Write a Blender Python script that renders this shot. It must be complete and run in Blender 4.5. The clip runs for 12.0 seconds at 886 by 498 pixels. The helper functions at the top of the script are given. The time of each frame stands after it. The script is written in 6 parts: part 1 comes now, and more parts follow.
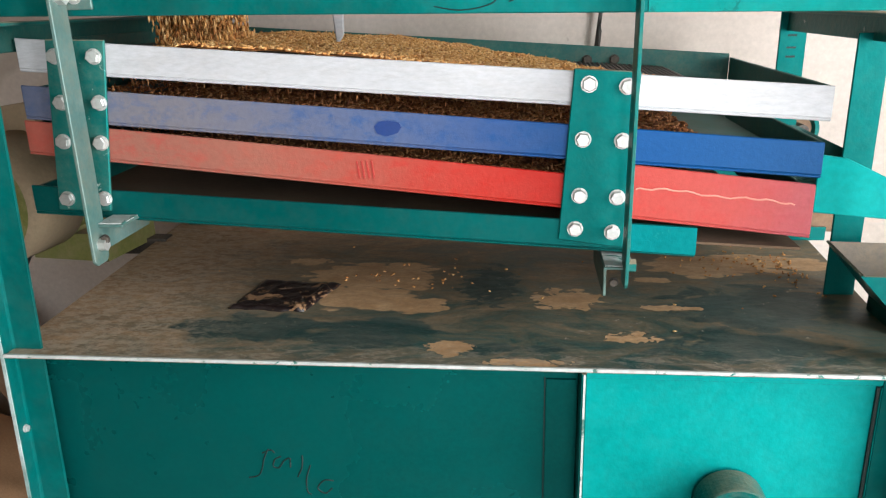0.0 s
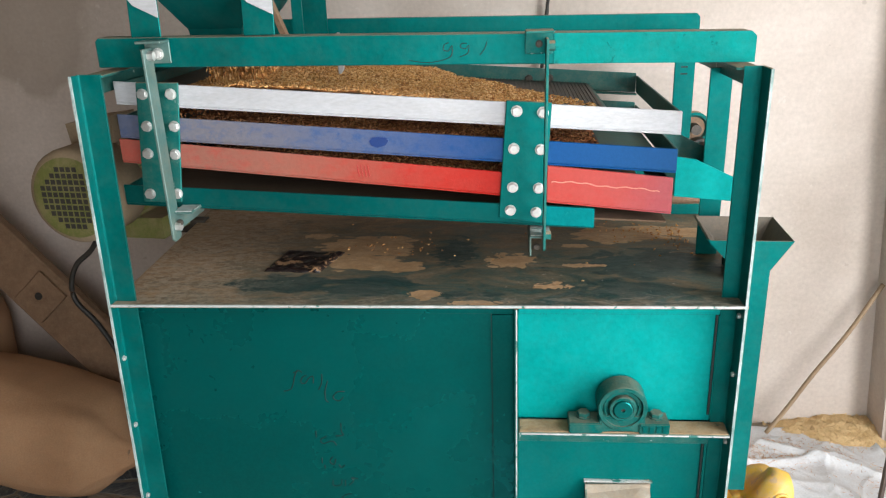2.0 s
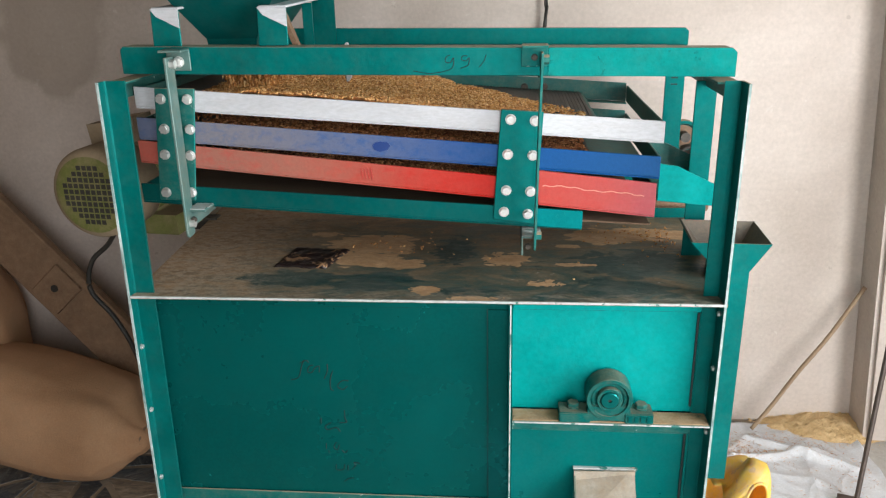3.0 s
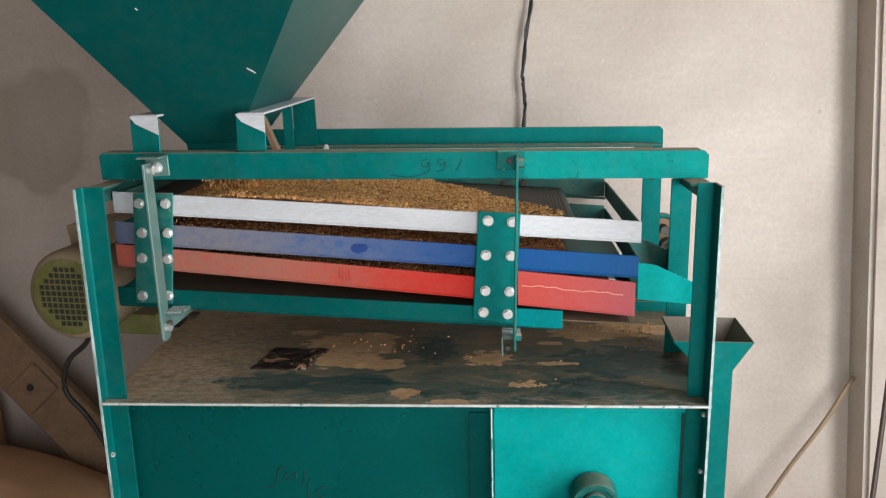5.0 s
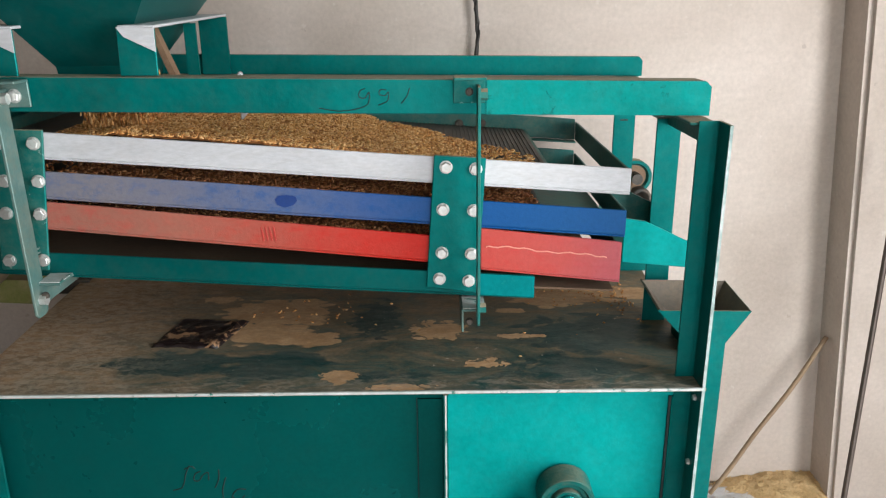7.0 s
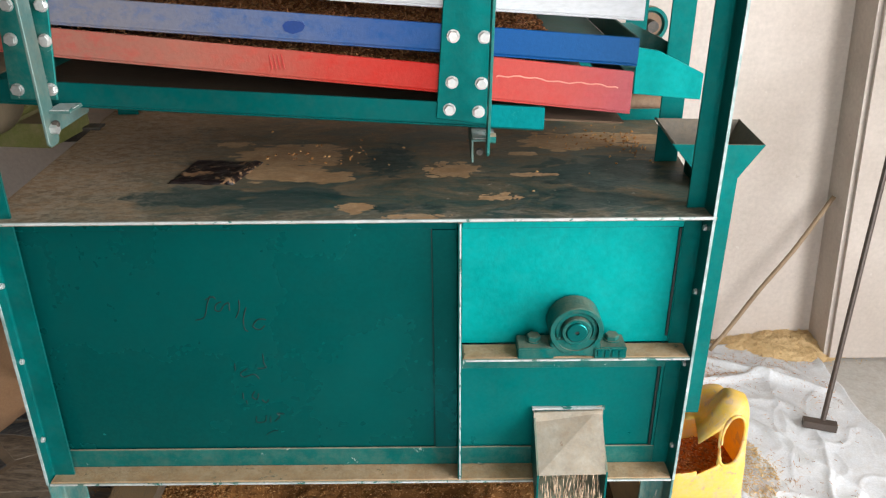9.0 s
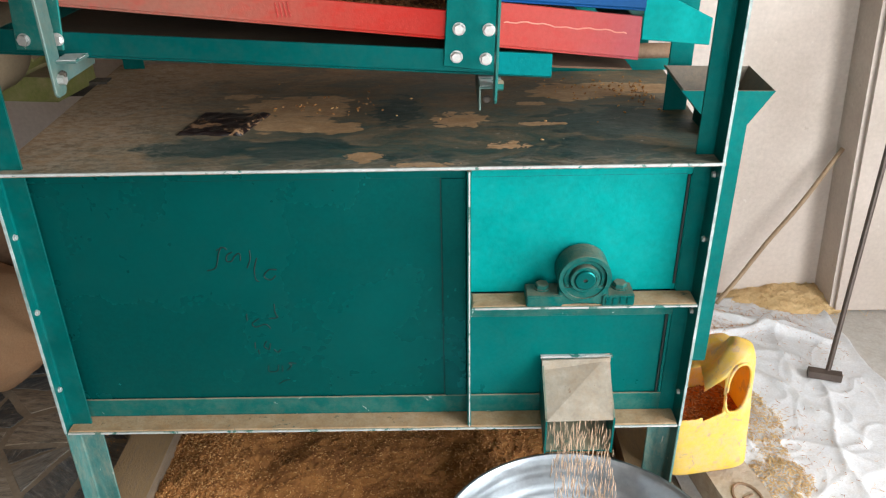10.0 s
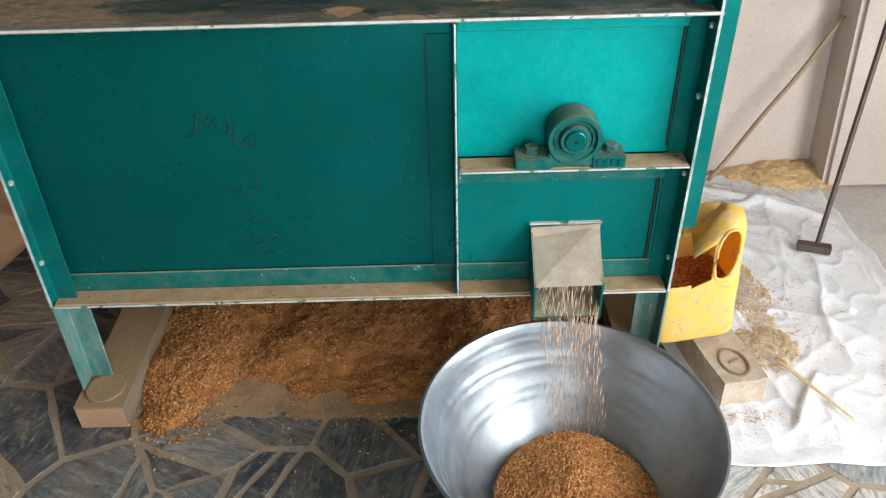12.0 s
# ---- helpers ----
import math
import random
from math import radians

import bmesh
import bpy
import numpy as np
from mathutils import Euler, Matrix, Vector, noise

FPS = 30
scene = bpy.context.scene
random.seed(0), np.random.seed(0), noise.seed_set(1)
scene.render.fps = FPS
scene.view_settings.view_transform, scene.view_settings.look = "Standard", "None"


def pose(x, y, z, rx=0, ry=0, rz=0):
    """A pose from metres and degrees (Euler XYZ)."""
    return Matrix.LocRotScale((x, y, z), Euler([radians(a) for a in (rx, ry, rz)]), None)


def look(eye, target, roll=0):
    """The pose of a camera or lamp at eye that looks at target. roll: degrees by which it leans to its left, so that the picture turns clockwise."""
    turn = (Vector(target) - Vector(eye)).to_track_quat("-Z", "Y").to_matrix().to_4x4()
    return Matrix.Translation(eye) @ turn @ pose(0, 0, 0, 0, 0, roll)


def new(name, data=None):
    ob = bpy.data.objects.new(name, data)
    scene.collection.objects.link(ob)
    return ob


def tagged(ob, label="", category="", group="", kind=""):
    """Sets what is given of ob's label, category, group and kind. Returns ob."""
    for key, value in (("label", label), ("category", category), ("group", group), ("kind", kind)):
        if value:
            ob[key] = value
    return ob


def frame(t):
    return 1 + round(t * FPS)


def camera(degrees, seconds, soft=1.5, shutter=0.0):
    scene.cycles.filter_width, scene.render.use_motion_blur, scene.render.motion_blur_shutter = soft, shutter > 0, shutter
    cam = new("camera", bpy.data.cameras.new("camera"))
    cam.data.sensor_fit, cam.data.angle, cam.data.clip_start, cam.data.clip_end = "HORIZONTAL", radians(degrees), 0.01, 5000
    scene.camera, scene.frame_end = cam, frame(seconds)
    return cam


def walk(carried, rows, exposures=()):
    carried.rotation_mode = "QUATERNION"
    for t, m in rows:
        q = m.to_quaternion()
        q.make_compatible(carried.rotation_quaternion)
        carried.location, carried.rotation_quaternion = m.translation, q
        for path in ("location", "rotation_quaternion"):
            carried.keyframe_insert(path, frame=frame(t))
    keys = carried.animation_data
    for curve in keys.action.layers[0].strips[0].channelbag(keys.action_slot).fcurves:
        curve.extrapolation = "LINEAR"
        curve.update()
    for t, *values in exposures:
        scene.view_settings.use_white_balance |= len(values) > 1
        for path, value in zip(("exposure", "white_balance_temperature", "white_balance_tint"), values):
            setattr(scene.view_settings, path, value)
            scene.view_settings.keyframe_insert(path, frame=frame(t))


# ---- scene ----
cam = camera(60.0, 12.0, soft=1.2)
PATH = [
    (0, (-0.072, -0.803, 1.174), (-0.279, 1.089, 0.56), -1.4),
    (0.5, (-0.061, -0.846, 1.194), (-0.255, 1.034, 0.54), -2.0),
    (1, (-0.035, -0.925, 1.222), (-0.223, 0.95, 0.554), -2.2),
    (1.5, (-0.014, -1.073, 1.263), (-0.183, 0.8, 0.582), -2.0),
    (2, (-0.012, -1.181, 1.302), (-0.184, 0.692, 0.622), -2.0),
    (2.5, (-0.01, -1.238, 1.317), (-0.185, 0.633, 0.632), -1.6),
    (2.7, (-0.007, -1.259, 1.322), (-0.18, 0.611, 0.635), -1.3),
    (4.3, (0.016, -1.271, 1.347), (-0.154, 0.644, 0.797), -1.5),
    (4.5, (0.02, -1.265, 1.347), (-0.143, 0.657, 0.819), -1.6),
    (5, (0.021, -1.241, 1.366), (-0.132, 0.693, 0.88), -1.7),
    (5.5, (0.006, -1.213, 1.373), (-0.132, 0.729, 0.914), -1.4),
    (6, (0.002, -1.166, 1.369), (-0.126, 0.779, 0.923), -1.1),
    (6.5, (0.002, -1.078, 1.348), (-0.092, 0.861, 0.867), -0.8),
    (7, (-0.007, -0.993, 1.312), (0.002, 0.908, 0.691), -0.5),
    (7.1, (-0.015, -0.979, 1.308), (0.005, 0.91, 0.652), -0.7),
    (7.5, (-0.034, -0.981, 1.275), (0.01, 0.874, 0.529), -0.7),
    (9.3, (-0.026, -1.044, 1.218), (-0.029, 0.747, 0.327), -0.5),
    (9.5, (-0.032, -1.047, 1.214), (-0.033, 0.734, 0.305), -0.5),
    (10, (-0.033, -1.052, 1.205), (-0.047, 0.706, 0.252), -1.1),
    (10.5, (-0.034, -1.05, 1.19), (-0.049, 0.683, 0.192), -1.4),
    (11, (-0.029, -1.05, 1.171), (-0.044, 0.637, 0.097), -1.6),
    (11.5, (-0.032, -1.051, 1.155), (-0.038, 0.598, 0.024), -1.6),
    (12, (-0.027, -1.057, 1.139), (-0.024, 0.564, -0.032), -1.5),
]
walk(cam, [(t, look(eye, target, roll)) for t, eye, target, roll in PATH],
     exposures=[(0.0, 0.34), (1.0, 0.3), (2.5, 0.2), (4.5, 0.0), (5.5, -0.08), (6.5, -0.06), (7.5, 0.08), (9.5, 0.2), (12.0, 0.1)])

# ---- light ----
world = bpy.data.worlds.new("sky")
scene.world = world
world.use_nodes = True
wn = world.node_tree.nodes
sky = wn.new("ShaderNodeTexSky")
sky.sky_type, sky.sun_disc, sky.sun_elevation, sky.sun_rotation = "NISHITA", False, radians(55), radians(70)
wn["Background"].inputs["Strength"].default_value = 0.12
world.node_tree.links.new(sky.outputs[0], wn["Background"].inputs["Color"])


def area(name, eye, target, sx, sy, watts, colour):
    d = bpy.data.lights.new(name, "AREA")
    d.shape, d.size, d.size_y, d.energy, d.color = "RECTANGLE", sx, sy, watts, colour
    ob = new(name, d)
    ob.matrix_basis = look(eye, target)
    return ob


area("daylight_doorway", (0.4, -2.62, 1.15), (0.4, 0.0, 1.1), 1.4, 2.2, 40, (0.95, 0.985, 1.0))
area("daylight_side_doorway", (1.72, -1.3, 1.2), (0.0, -1.3, 1.1), 1.7, 2.2, 134, (0.95, 0.985, 1.0))
sun_data = bpy.data.lights.new("sun", "SUN")
sun_data.energy, sun_data.angle, sun_data.color = 2.5, radians(0.5), (1.0, 0.95, 0.88)
sun = new("sun", sun_data)
sun.matrix_basis = look((3.0, 0.55, 4.6), (0.0, -0.55, 0.0))


# ---- materials ----
def nodes_of(name):
    m = bpy.data.materials.new(name)
    m.use_nodes = True
    return m, m.node_tree.nodes, m.node_tree.links, m.node_tree.nodes["Principled BSDF"]


def add_noise(n, l, vec, scale, detail=4, rough=0.6, distort=0.0):
    t = n.new("ShaderNodeTexNoise")
    t.inputs["Scale"].default_value, t.inputs["Detail"].default_value = scale, detail
    t.inputs["Roughness"].default_value, t.inputs["Distortion"].default_value = rough, distort
    l.new(vec, t.inputs["Vector"])
    return t.outputs["Fac"]


def ramp(n, l, fac, lo, hi, a=(0, 0, 0, 1), b=(1, 1, 1, 1)):
    r = n.new("ShaderNodeValToRGB")
    r.color_ramp.elements[0].position, r.color_ramp.elements[1].position = lo, hi
    r.color_ramp.elements[0].color, r.color_ramp.elements[1].color = a, b
    l.new(fac, r.inputs["Fac"])
    return r.outputs["Color"]


def mix(n, l, fac, a, b, kind="MIX"):
    m = n.new("ShaderNodeMix")
    m.data_type, m.blend_type = "RGBA", kind
    for value, socket in ((fac, m.inputs[0]), (a, m.inputs[6]), (b, m.inputs[7])):
        if hasattr(value, "is_linked"):
            l.new(value, socket)
        elif isinstance(value, (int, float)):
            socket.default_value = value
        else:
            socket.default_value = (*value, 1)[:4]
    return m.outputs[2]


def calc(n, l, op, a, b=0.0, clamp=False):
    m = n.new("ShaderNodeMath")
    m.operation, m.use_clamp = op, clamp
    for value, socket in ((a, m.inputs[0]), (b, m.inputs[1])):
        if hasattr(value, "is_linked"):
            l.new(value, socket)
        else:
            socket.default_value = value
    return m.outputs[0]


def coords(n, l, per_object=False, stretch=(1, 1, 1)):
    c = n.new("ShaderNodeTexCoord").outputs["Object"]
    mp = n.new("ShaderNodeMapping")
    mp.inputs["Scale"].default_value = stretch
    l.new(c, mp.inputs["Vector"])
    if per_object:
        info = n.new("ShaderNodeObjectInfo")
        v = n.new("ShaderNodeVectorMath")
        v.operation = "SCALE"
        v.inputs[0].default_value = (7.1, 3.7, 5.3)
        l.new(info.outputs["Random"], v.inputs["Scale"])
        l.new(v.outputs[0], mp.inputs["Location"])
    return mp.outputs[0]


DUST = (0.33, 0.235, 0.15)


def surface(name, c1, c2, rough=0.5, metal=0.0, blotch=6.0, grain=120.0, bump=0.15, dust=0.0, top_dust=0.0, chip=None,
            chip_at=0.68, per_object=False, stretch=(1, 1, 1), dust_colour=DUST, gloss=None, level=0.5):
    """A two-scale procedural surface: blotches, fine grain, settled dust and chipped paint."""
    m, n, l, p = nodes_of(name)
    vec = coords(n, l, per_object, stretch)
    big, fine = add_noise(n, l, vec, blotch, 6, 0.65, 0.12), add_noise(n, l, vec, grain, 3)
    colour = mix(n, l, ramp(n, l, big, 0.3, 0.7), c1, c2)
    colour = mix(n, l, 0.22, colour, ramp(n, l, fine, 0.3, 0.7, (0.25, 0.25, 0.25, 1), (1, 1, 1, 1)), "MULTIPLY")
    rgh = calc(n, l, "MULTIPLY_ADD", big, 0.25)
    rgh.node.inputs[2].default_value = rough - 0.12
    if chip:
        mask = ramp(n, l, add_noise(n, l, vec, 38, 6, 0.7, 0.6), chip_at, chip_at + 0.03)
        colour = mix(n, l, mask, colour, chip)
    if dust or top_dust:
        spots = add_noise(n, l, vec, 32, 10, 0.84, 0.05)
        amount = calc(n, l, "MULTIPLY", ramp(n, l, spots, 0.44, 0.68), dust)
        if top_dust:
            g = n.new("ShaderNodeNewGeometry")
            sep = n.new("ShaderNodeSeparateXYZ")
            l.new(g.outputs["True Normal"], sep.inputs[0])
            up = calc(n, l, "MULTIPLY", ramp(n, l, sep.outputs["Z"], 0.5, 0.95), ramp(n, l, spots, 0.25, 0.5))
            amount = calc(n, l, "ADD", amount, calc(n, l, "MULTIPLY", up, top_dust), True)
        colour = mix(n, l, amount, colour, dust_colour)
        rgh = calc(n, l, "ADD", rgh, calc(n, l, "MULTIPLY", amount, 0.4), True)
    l.new(colour, p.inputs["Base Color"])
    l.new(rgh, p.inputs["Roughness"])
    p.inputs["Metallic"].default_value = metal
    p.inputs["Specular IOR Level"].default_value = level
    if gloss:
        p.inputs["Specular Tint"].default_value = (*gloss, 1)
    if bump:
        b = n.new("ShaderNodeBump")
        b.inputs["Strength"].default_value, b.inputs["Distance"].default_value = bump, 0.004
        l.new(mix(n, l, 0.35, fine, big), b.inputs["Height"])
        l.new(b.outputs[0], p.inputs["Normal"])
    return m


GREEN1, GREEN2 = (0.0, 0.078, 0.072), (0.0, 0.118, 0.11)
green = surface("green_paint", GREEN1, GREEN2, 0.34, 0, 11, 90, 0.2, dust=0.035, top_dust=0.8, chip=(0.01, 0.07, 0.06), chip_at=0.7, gloss=(0.06, 1.0, 0.95))
green_dusty = surface("dusty_green_paint", GREEN1, (0.01, 0.12, 0.105), 0.42, 0, 8, 90, 0.25, dust=0.16, top_dust=0.95, chip=(0.33, 0.4, 0.36), chip_at=0.655, gloss=(0.06, 1.0, 0.95))
# Panel greens get lighter to the right: doorway light is partly in the colour.
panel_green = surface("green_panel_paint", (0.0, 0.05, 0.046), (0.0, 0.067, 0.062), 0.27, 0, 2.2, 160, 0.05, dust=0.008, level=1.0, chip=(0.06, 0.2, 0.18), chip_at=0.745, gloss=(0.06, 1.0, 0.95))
daylit_green = surface("daylit_green_paint", (0.0, 0.215, 0.202), (0.0, 0.27, 0.254), 0.38, 0, 8, 120, 0.15, dust=0.02, chip=(0.03, 0.3, 0.28), chip_at=0.73, gloss=(0.06, 1.0, 0.95), level=0.6)
# Lower panel: a medium copy, with less doorway light put into the green.
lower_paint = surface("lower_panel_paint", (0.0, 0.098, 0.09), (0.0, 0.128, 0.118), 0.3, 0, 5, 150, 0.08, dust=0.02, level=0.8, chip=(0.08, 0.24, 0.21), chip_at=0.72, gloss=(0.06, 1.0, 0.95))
beam_paint = surface("lighter_beam_paint", (0.0, 0.13, 0.112), (0.0, 0.185, 0.165), 0.36, 0, 22, 120, 0.25, dust=0.04, chip=(0.0, 0.08, 0.07), chip_at=0.6, gloss=(0.06, 1.0, 0.95))
hopper_green = surface("hopper_paint", (0.0, 0.05, 0.048), (0.0, 0.066, 0.062), 0.34, 0, 2.5, 100, 0.08, dust=0.03, gloss=(0.06, 1.0, 0.95))
worn_leg = surface("worn_leg_paint", (0.015, 0.13, 0.12), (0.1, 0.25, 0.23), 0.5, 0, 14, 110, 0.3, dust=0.45, chip=(0.4, 0.4, 0.34), chip_at=0.66, stretch=(2, 2, 0.7), dust_colour=(0.42, 0.34, 0.24))
steel_green = surface("worn_strap_paint", (0.06, 0.15, 0.135), (0.12, 0.2, 0.185), 0.45, 0.2, 12, 120, 0.2, dust=0.3)
white = surface("white_paint", (0.43, 0.43, 0.45), (0.53, 0.53, 0.55), 0.5, 0, 9, 140, 0.25, dust=0.16, chip=(0.26, 0.25, 0.24), chip_at=0.69, stretch=(0.5, 1, 1.6))
white_edge = surface("white_edge_paint", (0.36, 0.42, 0.41), (0.6, 0.6, 0.58), 0.5, 0, 22, 140, 0.3, dust=0.4, chip=(0.02, 0.14, 0.12), chip_at=0.56)
patchy_edge = surface("worn_white_edge", (0.6, 0.64, 0.63), (0.02, 0.14, 0.125), 0.5, 0, 16, 140, 0.3, dust=0.2)
cast_green = surface("cast_iron_green", (0.0, 0.06, 0.052), (0.0, 0.09, 0.078), 0.45, 0, 20, 200, 0.35, dust=0.14, top_dust=0.35, gloss=(0.06, 1.0, 0.95))
ledge_dust_mat = surface("settled_dust", (0.27, 0.17, 0.085), (0.48, 0.34, 0.21), 0.95, 0, 26, 200, 0.7, chip=(0.1, 0.12, 0.08), chip_at=0.62, dust=0.5, dust_colour=(0.4, 0.2, 0.07))
fall_mat = surface("falling_grain", (0.62, 0.4, 0.25), (0.78, 0.58, 0.42), 0.6, 0, 90, 300, 0.0)
dusty_sheet = surface("dusty_sheet_metal", (0.24, 0.2, 0.15), (0.4, 0.35, 0.28), 0.7, 0, 26, 160, 0.4, dust=0.6, chip=(0.2, 0.13, 0.08), chip_at=0.64)
bolt_steel = surface("zinc_bolt_steel", (0.62, 0.62, 0.6), (0.7, 0.7, 0.68), 0.4, 0.7, 60, 300, 0.1, dust=0.2)
dark_steel = surface("dark_steel", (0.035, 0.035, 0.035), (0.06, 0.055, 0.05), 0.5, 0.4, 30, 200, 0.2, dust=0.3)
black = surface("black_rubber", (0.014, 0.014, 0.014), (0.025, 0.023, 0.02), 0.55, 0, 20, 200, 0.2, dust=0.1)
olive = surface("olive_motor_paint", (0.11, 0.12, 0.025), (0.15, 0.155, 0.04), 0.5, 0, 9, 120, 0.2, dust=0.5, top_dust=0.9)
motor_dust = surface("dusty_motor_casing", (0.24, 0.18, 0.11), (0.3, 0.22, 0.14), 0.75, 0, 12, 140, 0.3, dust=0.5)


def kernel_material(name, tones, rough=0.6):
    """Loose kernels and husks, each with a tone of its own between the given ones."""
    m, n, l, p = nodes_of(name)
    r = n.new("ShaderNodeValToRGB")
    while len(r.color_ramp.elements) < len(tones):
        r.color_ramp.elements.new(0.5)
    for k, (e, c) in enumerate(zip(r.color_ramp.elements, tones)):
        e.position, e.color = k / (len(tones) - 1), (*c, 1)
    l.new(n.new("ShaderNodeNewGeometry").outputs["Random Per Island"], r.inputs["Fac"])
    fine = add_noise(n, l, coords(n, l), 420, 2)
    l.new(mix(n, l, 0.3, r.outputs["Color"], ramp(n, l, fine, 0.3, 0.7, (0.35, 0.3, 0.25, 1), (1, 1, 1, 1)), "MULTIPLY"), p.inputs["Base Color"])
    p.inputs["Roughness"].default_value = rough
    return m


grain_mat = kernel_material("wheat_grain", [(0.36, 0.125, 0.035), (0.64, 0.265, 0.075), (0.77, 0.355, 0.115), (0.9, 0.52, 0.23)], 0.5)
grain_dark = kernel_material("reddish_grain", [(0.22, 0.066, 0.026), (0.5, 0.175, 0.06), (0.62, 0.245, 0.085), (0.8, 0.42, 0.19)])
straw_mat = surface("pale_straw", (0.6, 0.42, 0.2), (0.74, 0.58, 0.32), 0.7, 0, 90, 300, 0.0)
husk_mat = kernel_material("straw_husk", [(0.4, 0.15, 0.04), (0.68, 0.31, 0.085), (0.82, 0.43, 0.145), (0.94, 0.62, 0.3)])
yellow = surface("yellow_plastic", (0.9, 0.66, 0.06), (0.92, 0.72, 0.16), 0.4, 0, 9, 90, 0.15, dust=0.95, dust_colour=(0.7, 0.6, 0.38), chip=(0.42, 0.36, 0.24), chip_at=0.58)


def let_light_through(m, colour, share):
    """Thin plastic that daylight shines through."""
    n, l = m.node_tree.nodes, m.node_tree.links
    t, x = n.new("ShaderNodeBsdfTranslucent"), n.new("ShaderNodeMixShader")
    t.inputs["Color"].default_value, x.inputs[0].default_value = (*colour, 1), share
    l.new(n["Principled BSDF"].outputs[0], x.inputs[1])
    l.new(t.outputs[0], x.inputs[2])
    l.new(x.outputs[0], n["Material Output"].inputs["Surface"])


let_light_through(yellow, (0.95, 0.45, 0.03), 0.4)
brick_mat = surface("mud_brick", (0.33, 0.26, 0.2), (0.5, 0.42, 0.33), 0.9, 0, 22, 110, 1.0, dust=0.4, chip=(0.22, 0.16, 0.11), chip_at=0.66)
red_block = surface("reddish_block", (0.36, 0.19, 0.1), (0.46, 0.27, 0.16), 0.85, 0, 12, 130, 0.4, dust=0.5)
wood = surface("weathered_wood", (0.17, 0.12, 0.08), (0.3, 0.22, 0.15), 0.8, 0, 14, 160, 0.6, dust=0.3, top_dust=0.8, stretch=(4, 0.8, 4), dust_colour=(0.32, 0.205, 0.1))
brown_wood = surface("brown_board", (0.16, 0.09, 0.05), (0.24, 0.14, 0.08), 0.7, 0, 10, 120, 0.3, dust=0.4, stretch=(2, 2, 2))
stick_wood = surface("peeled_stick", (0.26, 0.17, 0.1), (0.36, 0.25, 0.15), 0.7, 0, 20, 160, 0.4, stretch=(1, 1, 0.4))
sack_mat = surface("jute_sack", (0.38, 0.2, 0.1), (0.48, 0.275, 0.15), 0.9, 0, 5, 260, 0.5, dust=0.3)
tarp_mat = surface("white_woven_tarpaulin", (0.66, 0.66, 0.68), (0.82, 0.82, 0.84), 0.55, 0, 12, 240, 0.6, dust=0.3, dust_colour=(0.5, 0.4, 0.3))
basin_steel = surface("spun_aluminium", (0.36, 0.4, 0.43), (0.47, 0.51, 0.54), 0.42, 1.0, 8, 60, 0.1, dust=0.06, level=0.3)
rod_mat = surface("dark_iron_rod", (0.07, 0.05, 0.04), (0.12, 0.09, 0.075), 0.5, 0.4, 30, 160, 0.2)
pen = surface("dark_marker", (0.0, 0.013, 0.012), (0.002, 0.02, 0.018), 0.6, 0, 40, 200, 0.0)
mortar = surface("sandy_mortar", (0.2, 0.155, 0.11), (0.38, 0.305, 0.225), 0.9, 0, 11, 120, 0.6, dust=0.5)
pale_husk = surface("pale_husk", (0.62, 0.41, 0.19), (0.78, 0.56, 0.3), 0.95, 0, 30, 150, 1.0)
apron_mat = surface("pale_concrete", (0.5, 0.47, 0.43), (0.64, 0.6, 0.56), 0.9, 0, 5, 110, 0.5, dust=0.35)
# Unseen ceiling and walls: colours chosen dark so that less light bounces back.
ceiling_mat = surface("dark_unseen_ceiling", (0.16, 0.12, 0.08), (0.22, 0.17, 0.12), 0.9, 0, 3, 60, 0.2)
mud = surface("dark_unseen_walls", (0.2, 0.145, 0.1), (0.27, 0.2, 0.14), 0.95, 0, 3, 60, 0.3)


